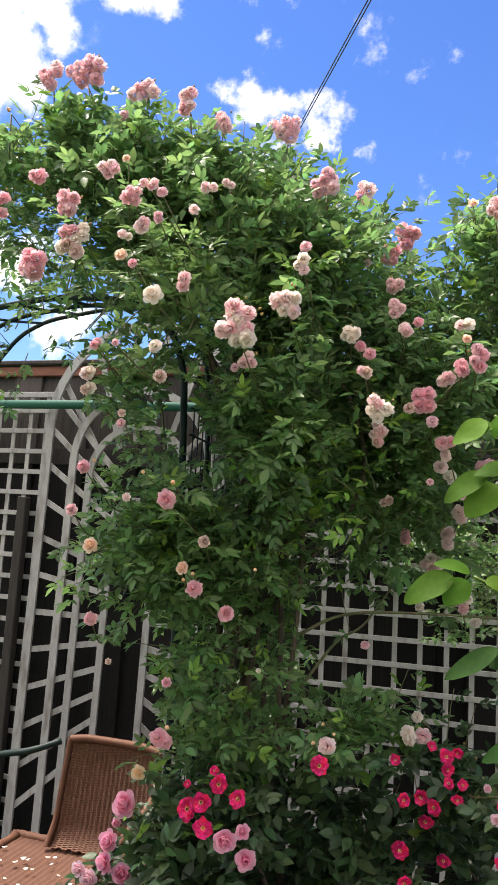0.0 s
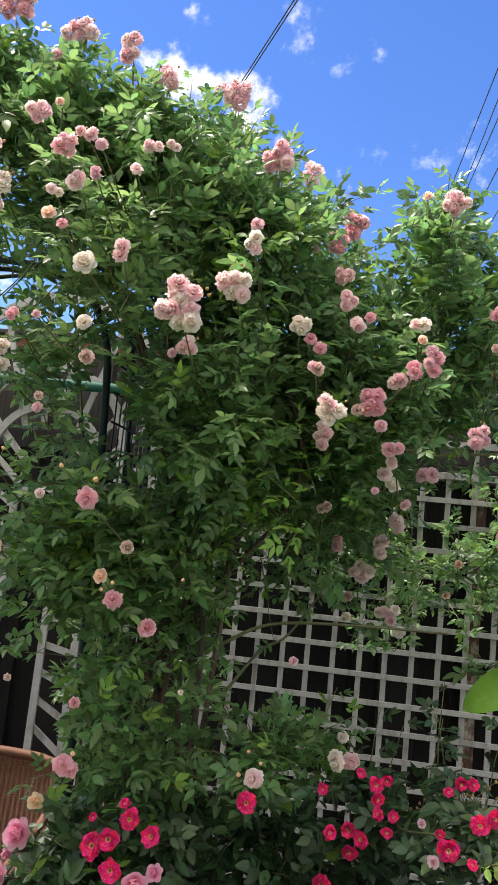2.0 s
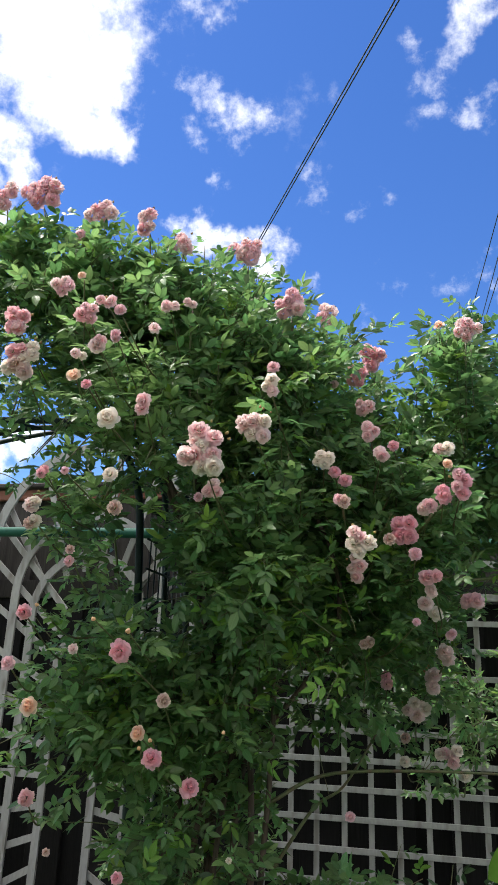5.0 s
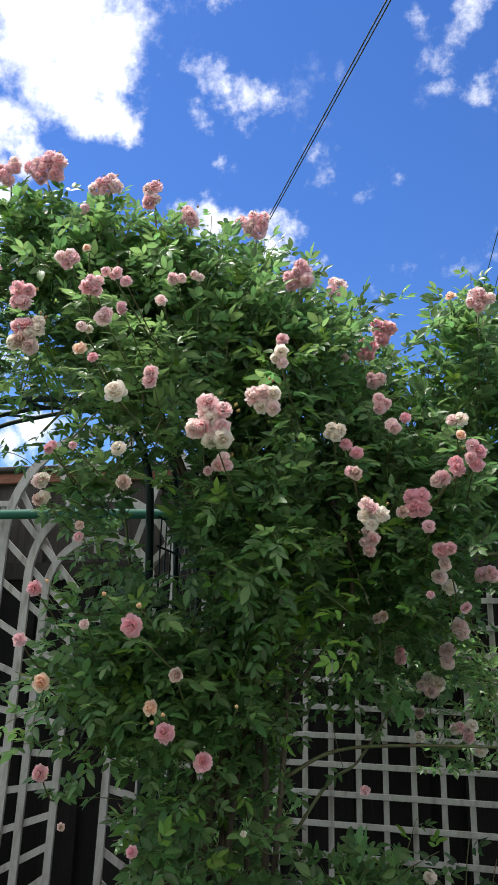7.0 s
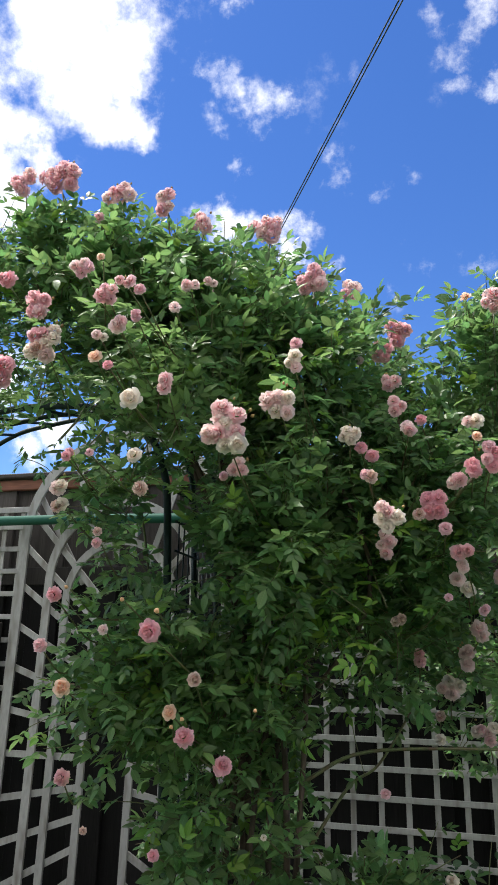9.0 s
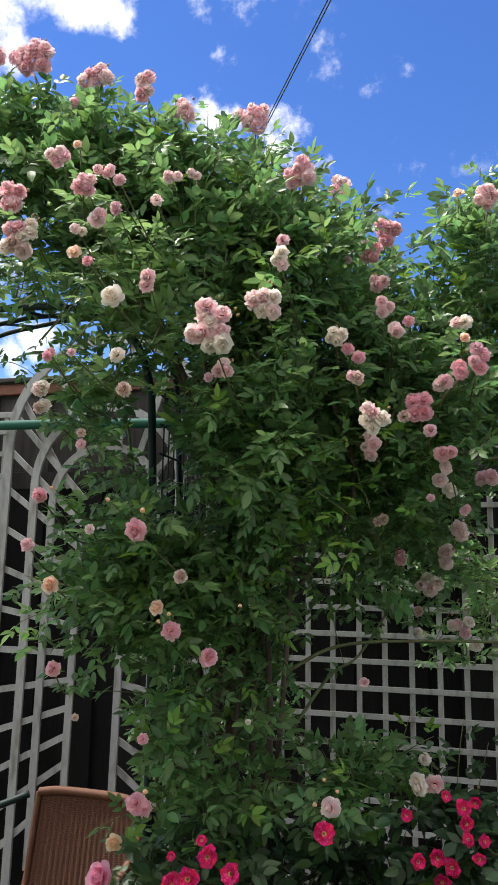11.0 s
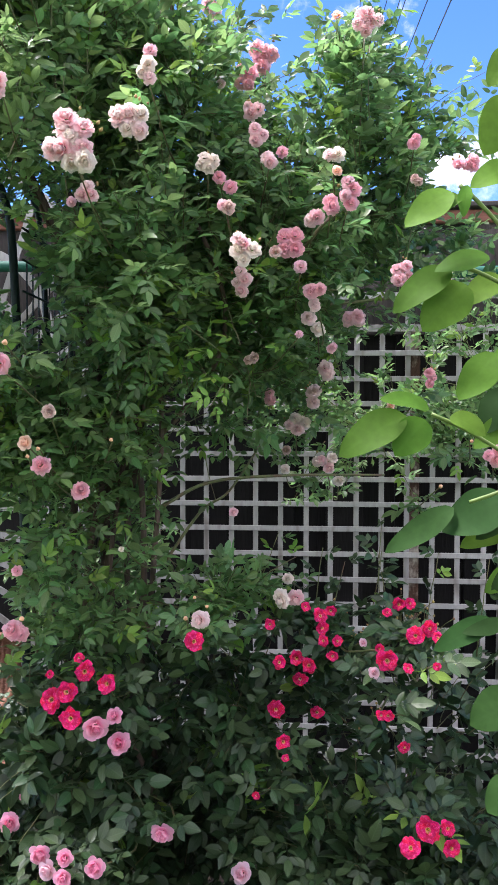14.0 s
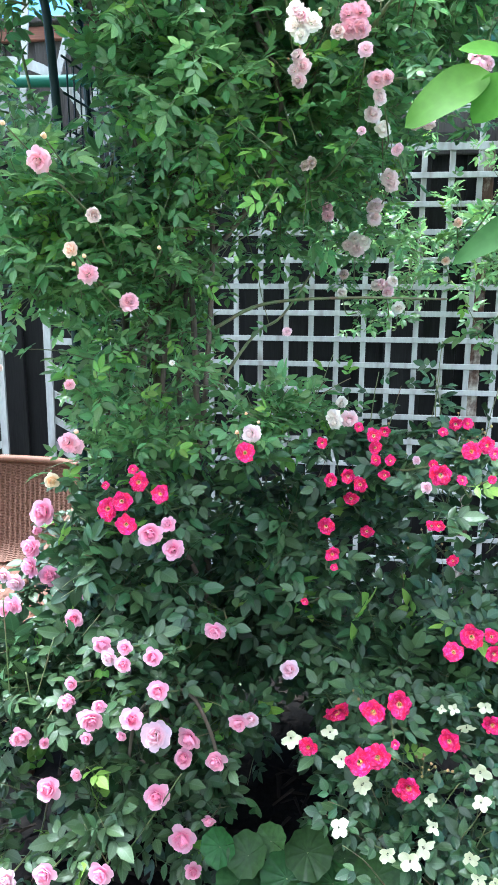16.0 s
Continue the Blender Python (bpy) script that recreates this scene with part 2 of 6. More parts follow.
LEAF_ROUND = mat("round ground leaf", (0.022, 0.060, 0.014), 0.55, vary=0.45, hue=0.025, grain=0.25, scale=(25, 25, 25), bump=0.2, bscale=60, spec=0.2, translucent=0.12, island=False)
CANE = mat("green cane", (0.09, 0.11, 0.035), 0.6, grain=0.3, scale=(40, 40, 12), second=(0.10, 0.06, 0.03), amount=0.5, bump=0.4)
GREEN_STALK = mat("green leaf stalk", (0.12, 0.19, 0.035), 0.5, grain=0.15, scale=(60, 60, 60), translucent=0.1)
WOODY = mat("woody stem", (0.085, 0.06, 0.04), 0.85, grain=0.4, scale=(60, 60, 10), second=(0.05, 0.035, 0.025), bump=0.6)
WHITE_LATH = mat("weathered white paint", (0.37, 0.36, 0.345), 0.7, vary=0.10, grain=0.12, scale=(30, 30, 9), second=(0.20, 0.18, 0.16), amount=0.35, bump=0.35, bscale=60, island=False)
DARK_BOARD = mat("near-black board", (0.009, 0.008, 0.0078), 0.85, spec=0.3, vary=0.4, grain=0.35, scale=(40, 40, 3), bump=0.5, bscale=6, island=False)
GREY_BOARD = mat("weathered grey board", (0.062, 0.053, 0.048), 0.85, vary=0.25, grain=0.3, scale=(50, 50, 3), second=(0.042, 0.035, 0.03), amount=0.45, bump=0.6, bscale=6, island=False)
OLD_PAINT = mat("peeling paint on rusty brown", (0.075, 0.035, 0.022), 0.85, grain=0.35, scale=(22, 22, 14), second=(0.34, 0.30, 0.25), amount=0.5, bump=0.6, bscale=40)
CAP_BOARD = mat("red-brown stained board", (0.20, 0.075, 0.045), 0.7, grain=0.25, scale=(3, 40, 40), bump=0.3, bscale=40)
POST_WOOD = mat("dark weathered post", (0.032, 0.027, 0.024), 0.85, grain=0.35, scale=(40, 40, 3), bump=0.6, bscale=6)
GREEN_PIPE = mat("green powder coat", (0.014, 0.085, 0.058), 0.7, grain=0.08, scale=(20, 20, 20), spec=0.25)
DARK_PIPE = mat("dark green coated steel", (0.010, 0.024, 0.021), 0.55, grain=0.1, spec=0.25)
WIRE = mat("black wire", (0.01, 0.01, 0.011), 0.6)
WICKER = mat("brown woven resin", (0.125, 0.058, 0.035), 0.6, spec=0.2, vary=0.2, grain=0.15, scale=(60, 60, 60), bump=0.2, bscale=200)
# for the unseen wall that is added to temper the light
LIGHT_WALL = mat("pale plaster", (0.36, 0.35, 0.335), 0.9, grain=0.12, scale=(3, 3, 3), second=(0.30, 0.29, 0.275), bump=0.4, bscale=60)
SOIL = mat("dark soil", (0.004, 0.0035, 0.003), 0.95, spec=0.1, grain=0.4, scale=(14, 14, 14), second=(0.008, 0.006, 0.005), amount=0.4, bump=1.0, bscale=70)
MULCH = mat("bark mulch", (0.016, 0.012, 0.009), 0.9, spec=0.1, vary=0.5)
GRASS = mat("lawn", (0.06, 0.11, 0.03), 0.8, grain=0.35, scale=(6, 6, 6), second=(0.09, 0.10, 0.04), bump=0.8, bscale=120)
STAMEN = mat("yellow stamens", (0.75, 0.42, 0.05), 0.6, vary=0.2)
EYE_DARK = mat("dark flower eye", (0.05, 0.04, 0.03), 0.7, vary=0.3)
SEPAL = mat("bud sepal", (0.12, 0.20, 0.05), 0.5, vary=0.2, translucent=0.1)
PETAL_MIX = 0.5
PETALS = {
    "blush": mat("blush petal", (0.92, 0.77, 0.74), 0.55, vary=0.1, hue=0.012, radial=((0.90, 0.60, 0.61), 0.1, 0.75), translucent=PETAL_MIX, spec=0.2),
    "shell": mat("shell pink petal", (0.92, 0.72, 0.71), 0.55, vary=0.1, hue=0.012, radial=((0.89, 0.46, 0.51), 0.15, 0.8), translucent=PETAL_MIX, spec=0.2),
    "cream": mat("cream petal", (0.92, 0.85, 0.76), 0.55, vary=0.08, hue=0.012, radial=((0.86, 0.68, 0.60), 0.1, 0.7), translucent=PETAL_MIX, spec=0.2),
    "pink": mat("pink petal", (0.92, 0.58, 0.63), 0.55, vary=0.12, hue=0.012, radial=((0.90, 0.50, 0.55), 0.2, 0.9), translucent=PETAL_MIX, spec=0.2),
    "rose": mat("rose petal", (0.90, 0.62, 0.64), 0.55, vary=0.12, hue=0.015, radial=((0.88, 0.52, 0.55), 0.2, 0.9), translucent=PETAL_MIX, spec=0.2),
    "mauve": mat("mauve petal", (0.89, 0.65, 0.68), 0.6, vary=0.12, hue=0.015, radial=((0.87, 0.56, 0.59), 0.2, 0.9), translucent=PETAL_MIX, spec=0.2),
    "peach": mat("peach petal", (0.92, 0.72, 0.58), 0.55, vary=0.1, hue=0.012, radial=((0.91, 0.57, 0.40), 0.2, 0.9), translucent=PETAL_MIX, spec=0.2),
    "faded": mat("faded petal", (0.80, 0.63, 0.56), 0.7, vary=0.2, hue=0.02, radial=((0.62, 0.36, 0.29), 0.2, 0.9), translucent=0.3, spec=0.15),
    "red": mat("crimson petal", (0.66, 0.012, 0.112), 0.55, vary=0.3, hue=0.012, grain=0.30, scale=(5, 5, 5), second=(0.80, 0.10, 0.30), amount=0.42, radial=((0.88, 0.62, 0.60), 0.14, 0.36), translucent=0.22, spec=0.2),
    "pinkc": mat("clear pink petal", (0.91, 0.51, 0.64), 0.5, vary=0.10, hue=0.01, radial=((0.85, 0.24, 0.43), 0.2, 0.85), translucent=PETAL_MIX, spec=0.2),
    "palec": mat("pale pink petal", (0.88, 0.67, 0.74), 0.5, vary=0.08, hue=0.01, radial=((0.84, 0.42, 0.48), 0.2, 0.85), translucent=PETAL_MIX, spec=0.2),
    "apricot": mat("apricot petal", (0.93, 0.76, 0.55), 0.5, vary=0.08, hue=0.01, radial=((0.92, 0.62, 0.34), 0.2, 0.9), translucent=PETAL_MIX, spec=0.2),
    "bud": mat("apricot bud petal", (0.86, 0.56, 0.30), 0.5, vary=0.15, hue=0.02, translucent=0.15, spec=0.2),
    "budb": mat("brown bud", (0.30, 0.20, 0.08), 0.6, vary=0.3, hue=0.03, spec=0.2, island=False),
    "white": mat("white petal", (0.60, 0.56, 0.38), 0.6, vary=0.10, grain=0.08, scale=(4, 4, 4), translucent=0.25, spec=0.2),
}


# ---- builders ----
def mesh_object(name, mesh, material, parent=None, label="", kind="", smooth=True):
    mesh.materials.append(material) if not mesh.materials else None
    ob = new(name, mesh)
    if parent is not None:
        ob.parent = parent
    if smooth:
        mesh.shade_smooth()
    return tagged(ob, label, kind=kind)


def part(name, bm, material, parent=None, label="", kind="", smooth=False):
    mesh = bpy.data.meshes.new(name)
    bm.to_mesh(mesh)
    bm.free()
    return mesh_object(name, mesh, material, parent, label, kind, smooth)


def thing(name, label, category, group="", kind="", at=(0, 0, 0)):
    e = new(name)
    e.empty_display_size = 0.1
    e.location = at
    return tagged(e, label, category, group, kind)


def box(bm, x0, x1, y0, y1, z0, z1, bevel=0.0):
    r = bmesh.ops.create_cube(bm, size=1.0, matrix=Matrix.LocRotScale(((x0 + x1) / 2, (y0 + y1) / 2, (z0 + z1) / 2), None, (x1 - x0, y1 - y0, z1 - z0)))
    if bevel:
        es = list({e for v in r["verts"] for e in v.link_edges})
        bmesh.ops.bevel(bm, geom=es, offset=bevel, segments=1, affect="EDGES")


def box_bm(*a, **k):
    bm = bmesh.new()
    box(bm, *a, **k)
    return bm


def tube_data(points, radii, sides=8):
    """Vertices and faces of a tube along points with a radius at each."""
    P = np.array(points, float)
    n = len(P)
    R = np.broadcast_to(np.array(radii, float), (n,))
    T = np.gradient(P, axis=0)
    T /= np.linalg.norm(T, axis=1)[:, None] + 1e-9
    ref = np.array([0.31, 0.17, 0.93]) if abs(T[0, 2]) < 0.9 else np.array([0.93, 0.31, 0.1])
    U = np.cross(T, ref)
    U /= np.linalg.norm(U, axis=1)[:, None] + 1e-9
    V = np.cross(T, U)
    a = np.linspace(0, 2 * np.pi, sides, endpoint=False)
    ring = P[:, None] + R[:, None, None] * (np.cos(a)[None, :, None] * U[:, None] + np.sin(a)[None, :, None] * V[:, None])
    faces = [(i * sides + j, i * sides + (j + 1) % sides, (i + 1) * sides + (j + 1) % sides, (i + 1) * sides + j) for i in range(n - 1) for j in range(sides)]
    faces += [tuple(range(sides))[::-1], tuple((n - 1) * sides + j for j in range(sides))]
    return ring.reshape(-1, 3), faces


def tube(name, points, radii, material, parent=None, label="", sides=8):
    v, f = tube_data(points, radii, sides)
    me = bpy.data.meshes.new(name)
    me.from_pydata(v.tolist(), [], f)
    return mesh_object(name, me, material, parent, label)


def bend(points, n=24):
    """A smooth curve through a few points."""
    P = np.array(points, float)
    P = np.vstack([2 * P[0] - P[1], P, 2 * P[-1] - P[-2]])
    out = []
    for i in range(1, len(P) - 2):
        for u in np.linspace(0, 1, max(2, n // (len(P) - 3)), endpoint=i == len(P) - 3):
            a, b, c, d = P[i - 1:i + 3]
            out.append(0.5 * (2 * b + (c - a) * u + (2 * a - 5 * b + 4 * c - d) * u * u + (3 * b - a - 3 * c + d) * u ** 3))
    return np.array(out)


def tubes(name, runs, material, parent, label="", kind="stuff", sides=5):
    """Many thin stems in one mesh."""
    V, F, k = [], [], 0
    for pts, r in runs:
        v, f = tube_data(pts, r, sides)
        V.append(v)
        F += [tuple(i + k for i in q) for q in f]
        k += len(v)
    me = bpy.data.meshes.new(name)
    me.from_pydata(np.concatenate(V).tolist(), [], F)
    return mesh_object(name, me, material, parent, label, kind)


# ---- ground ----
def build_ground():
    bm = bmesh.new()
    bmesh.ops.create_grid(bm, x_segments=4, y_segments=4, size=400)
    ob = part("ground", bm, GRASS, None, "flat green lawn round the rose bed", smooth=True)
    tagged(ob, category="ground", kind="structure")
    bm = bmesh.new()
    bmesh.ops.create_grid(bm, x_segments=110, y_segments=60, size=1.0)
    for v in bm.verts:
        x, y = v.co.x * 2.6, 2.3 + v.co.y * 1.15
        edge = min(1.0, (1 - abs(v.co.x)) * 8, (1 - abs(v.co.y)) * 8)
        z = 0.02 + edge * (0.05 + 0.035 * noise.noise((x * 3, y * 3, 0)) + 0.02 * noise.noise((x * 14, y * 14, 3)))
        v.co = (x, y, z)
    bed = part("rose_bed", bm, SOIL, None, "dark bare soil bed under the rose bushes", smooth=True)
    tagged(bed, category="soil", kind="structure")
    rng = np.random.default_rng(5)
    V, F = [], []
    for i in range(1500):
        x, y = rng.uniform(-1.4, 1.4), rng.uniform(1.3, 2.9)
        a, l, w = rng.uniform(0, 6.28), rng.uniform(0.012, 0.05), rng.uniform(0.003, 0.009)
        d, q = np.array([math.cos(a), math.sin(a), rng.uniform(-.25, .25)]), np.array([-math.sin(a), math.cos(a), 0])
        c = np.array([x, y, 0.088 + rng.uniform(0, 0.02)])
        k = len(V)
        V += [c - d * l - q * w, c + d * l - q * w * .6, c + d * l + q * w * .6, c - d * l + q * w, c + np.array([0, 0, .006])]
        F += [(k, k + 1, k + 4), (k + 1, k + 2, k + 4), (k + 2, k + 3, k + 4), (k + 3, k, k + 4)]
    me = bpy.data.meshes.new("mulch")
    me.from_pydata([tuple(v) for v in V], [], F)
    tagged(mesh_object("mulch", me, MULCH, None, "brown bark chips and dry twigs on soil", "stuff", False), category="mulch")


build_ground()

# unseen wall, added to cut low sky light and bounce some onto the roses
wall = part("wall_south", box_bm(-5.0, 5.0, -2.2, -2.0, 0.0, 2.7), LIGHT_WALL, None, "pale plain wall added out of view to shape the light")
tagged(wall, category="wall", kind="structure")


# ---- fence, lattice and arched trellis ----
def build_fence():
    rng = random.Random(3)
    fence = thing("fence", "tall board fence, dark below and weathered grey above", "fence", kind="structure")
    x, k = -3.4, 0
    while x < 3.0:
        w = 0.14
        back = 0.022 * (k % 2)
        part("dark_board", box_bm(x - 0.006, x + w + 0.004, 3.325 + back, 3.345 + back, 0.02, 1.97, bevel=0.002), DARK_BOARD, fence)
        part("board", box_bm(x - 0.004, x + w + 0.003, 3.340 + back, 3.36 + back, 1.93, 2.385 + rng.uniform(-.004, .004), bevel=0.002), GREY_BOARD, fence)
        x, k = x + w, k + 1
    part("top_rail", box_bm(-3.4, 3.0, 3.318, 3.345, 2.36, 2.41, bevel=0.004), CAP_BOARD, fence, "red-brown stained top rail")
    part("cap", box_bm(-3.4, 3.0, 3.29, 3.40, 2.414, 2.435, bevel=0.004), GREY_BOARD, fence, "grey weathered cap board")
    part("backing_rail", box_bm(-3.4, 3.0, 3.312, 3.324, 1.91, 1.99, bevel=0.003), POST_WOOD, fence)
    return fence


build_fence()


def lath_h(name, x0, x1, z, w, y, parent, t=0.008):
    part(name, box_bm(x0, x1, y - t, y, z - w / 2, z + w / 2, bevel=0.0012), WHITE_LATH, parent)


def lath_v(name, x, z0, z1, w, y, parent, t=0.008):
    part(name, box_bm(x - w / 2, x + w / 2, y, y + t, z0, z1, bevel=0.0012), WHITE_LATH, parent)


def build_lattice():
    rng = random.Random(8)
    lat = thing("lattice_panel", "weathered white wooden square lattice on the fence", "trellis")
    for c in range(-10, 14):
        x = 0.55 + 0.1 * c + rng.uniform(-.002, .002)
        lath_v("lath", x, 0.12, 1.93 if c % 4 else 2.12, 0.0205, 3.243, lat)
    for r in range(0, 18):
        z = 1.93 - 0.1 * r + rng.uniform(-.002, .002)
        lath_h("rail", -0.47, 1.88, z, 0.027 if r == 0 else 0.0205, 3.242, lat)
    lath_h("rail", -0.47, 1.88, 2.055, 0.027, 3.242, lat)
    lath_h("rail", -0.47, 1.88, 2.13, 0.027, 3.242, lat)
    post = thing("white_post", "white painted square fence post", "post")
    part("shaft", box_bm(0.92, 0.975, 3.255, 3.31, 0.02, 2.28, bevel=0.004), WHITE_LATH, post)
    old = thing("old_post", "rusty brown post with peeling pale paint behind the lattice", "post")
    part("shaft", box_bm(0.548, 0.602, 3.262, 3.312, 0.02, 1.92, bevel=0.005), OLD_PAINT, old)
    bolt = thing("coach_bolt", "round black bolt head on the dark fence boards", "bolt")
    bm = bmesh.new()
    for r, d, at in ((0.013, 0.006, 3.322), (0.006, 0.008, 3.316)):
        bmesh.ops.create_cone(bm, cap_ends=True, segments=16, radius1=r, radius2=r * 0.85, depth=d, matrix=Matrix.Translation((0.663, at, 1.04)) @ Matrix.Rotation(radians(90), 4, "X"))
    part("head", bm, DARK_PIPE, bolt)
    left = thing("side_lattice_panel", "weathered grey-white square lattice panel on fence", "trellis")
    for i in range(8):
        lath_v("lath", -1.825 + 0.0775 - 0.0885 * (i + 1) + 0.0885, 0.12, 2.24, 0.022, 3.243, left)
    for r in range(20):
        lath_h("rail", -2.44, -1.735, 2.165 - 0.1 * r, 0.022, 3.242, left)
    lath_h("rail", -2.44, -1.70, 2.245, 0.026, 3.242, left)
    dark = thing("dark_post", "dark weathered square wooden post", "post")
    part("shaft", box_bm(-1.818, -1.772, 3.17, 3.215, 0.0, 1.74, bevel=0.004), POST_WOOD, dark)


build_lattice()


def strip(name, pts, w, y, parent, t=0.012):
    """A flat lath bent along points (x, z)."""
    P = np.array(pts, float)
    T = np.gradient(P, axis=0)
    T /= np.linalg.norm(T, axis=1)[:, None]
    Nn = np.stack([-T[:, 1], T[:, 0]], 1)
    A, B = P + Nn * w / 2, P - Nn * w / 2
    V, F = [], []
    for a, b in zip(A, B):
        V += [(a[0], y, a[1]), (b[0], y, b[1]), (b[0], y + t, b[1]), (a[0], y + t, a[1])]
    for i in range(len(P) - 1):
        for j in range(4):
            F.append((4 * i + j, 4 * i + (j + 1) % 4, 4 * i + 4 + (j + 1) % 4, 4 * i + 4 + j))
    F += [(3, 2, 1, 0), tuple(4 * (len(P) - 1) + j for j in range(4))]
    me = bpy.data.meshes.new(name)
    me.from_pydata(V, [], F)
    return mesh_object(name, me, WHITE_LATH, parent, smooth=False)


def build_arch_trellis():
    tr = thing("arched_trellis", "weathered white arched trellis with slats drawn in false perspective", "trellis")
    c = -1.24
    for r, zc, w, z0 in ((0.475, 2.07, 0.042, 0.10), (0.335, 1.90, 0.036, 0.20), (0.245, 1.82, 0.032, 0.34), (0.105, 1.62, 0.030, 0.50)):
        pts = [(c - r, z0), (c - r, (z0 + zc) / 2)] + [(c - r * math.cos(a), zc + r * math.sin(a)) for a in np.linspace(0, math.pi, 23)] + [(c + r, (z0 + zc) / 2), (c + r, z0)]
        strip("arch", pts, w, 3.180, tr)
    for s in (-1, 1):
        for z in np.arange(0.33, 2.3, 0.172):
            k = 0.62
            z1 = 1.2 + (z - 1.2) * k
            strip("slat", [(c + s * 0.475, z), (c + s * 0.10, z1)], 0.026, 3.194, tr, 0.008)
        for a in (25, 55, 80):
            strip("slat", [(c + s * 0.475 * math.cos(radians(a)), 2.07 + 0.475 * math.sin(radians(a))), (c + s * 0.2 * math.cos(radians(a)), 1.80 + 0.2 * math.sin(radians(a)))], 0.026, 3.2055, tr, 0.008)
    tr.rotation_euler = (0, radians(0.8), 0)
    return tr


build_arch_trellis()
pipe = thing("green_pipe", "long green powder-coated steel pipe along the fence", "pipe")
tube("pipe", [(-2.6, 3.12, 2.175), (-1.4, 3.12, 2.172), (-0.4, 3.12, 2.15), (0.4, 3.12, 2.112), (1.0, 3.12, 2.125), (2.0, 3.12, 2.13)], 0.021, GREEN_PIPE, pipe, sides=14)
for bx, bz in ((-2.2, 2.174), (0.62, 2.117)):
    part("bracket", box_bm(bx - 0.012, bx + 0.012, 3.12, 3.33, bz - 0.035, bz - 0.018, bevel=0.002), DARK_PIPE, pipe, "dark steel bracket")


# ---- rose arbour ----
def build_arbour():
    ar = thing("rose_arbour", "dark green tubular steel rose arch with wire mesh sides", "arbour")
    hoop = [(-1.62, 0.0), (-1.62, 1.5), (-1.55, 1.95), (-1.43, 2.16), (-1.30, 2.245), (-1.15, 2.275), (-1.0, 2.29), (-0.8, 2.276), (-0.66, 2.22), (-0.585, 2.10), (-0.56, 1.9), (-0.54, 1.2), (-0.54, 0.0)]
    for y, dz in ((2.05, 0.0), (2.25, 0.045), (2.45, 0.10)):
        tube("hoop", bend([(x, y, z + dz * (z > 1.4)) for x, z in hoop], 96), 0.010 if y < 2.1 else 0.008, DARK_PIPE, ar)
    for x, z in hoop[3:9]:
        tube("cross_bar", [(x, 2.05, z), (x, 2.25, z + 0.045), (x, 2.45, z + 0.10)], 0.005, DARK_PIPE, ar, sides=6)
    for z in np.arange(0.15, 2.05, 0.075):
        tube("rung", [(-0.54, 2.05, z), (-0.54, 2.38, z)], 0.003, DARK_PIPE, ar, sides=5)
    for y in np.arange(2.09, 2.37, 0.04):
        tube("mesh_wire", [(-0.545, y, 0.1), (-0.545, y, 1.95)], 0.0022, DARK_PIPE, ar, sides=5)
    tube("brace", bend([(-0.53, 2.10, 2.10), (-0.46, 2.14, 2.0), (-0.41, 2.2, 1.86), (-0.39, 2.3, 1.66)], 20), 0.007, DARK_PIPE, ar)


build_arbour()


# ---- leaves ----
def leaflet_shape(cuts, width, fold, droop, teeth=0.0, full=0.85):
    """A leaflet of length 1 along x: outline cut into steps, folded along the midrib, drooping to its tip."""
    us = np.linspace(0, 1, cuts + 1)[1:-1]
    V = [(0, 0, 0)]
    for k, u in enumerate(us):
        w = width * math.sin(math.pi * u ** 0.85) ** full * (1 + teeth * (1 if k % 2 else -1))
        z = -droop * u * u
        V += [(u, w, z + fold * w), (u, 0, z), (u, -w, z + fold * w)]
    V.append((1, 0, -droop))
    n = len(us)
    F = [(0, 2, 1), (0, 3, 2)]
    for i in range(n - 1):
        a, b = 1 + 3 * i, 4 + 3 * i
        F += [(a, a + 1, b + 1), (a, b + 1, b), (a + 1, a + 2, b + 2), (a + 1, b + 2, b + 1)]
    a, tip = 1 + 3 * (n - 1), len(V) - 1
    F += [(a, a + 1, tip), (a + 1, a + 2, tip)]
    return np.array(V, float), np.array(F)


def unit(v):
    return v / (np.linalg.norm(v, axis=-1, keepdims=True) + 1e-9)


def leaf_uv(me, V0, width, skip):
    """Length and breadth of each leaflet, for its veins; the first skip vertices are stalk."""
    lay = me.uv_layers.new(name="leaf")
    idx = np.zeros(len(me.loops), np.int32)
    me.loops.foreach_get("vertex_index", idx)
    uv = np.stack([V0[:, 0], V0[:, 1] / (2.2 * width) + 0.5], 1)[(idx - skip) % len(V0)]
    uv[idx < skip] = (0.5, 0.8)
    lay.data.foreach_set("uv", uv.ravel())


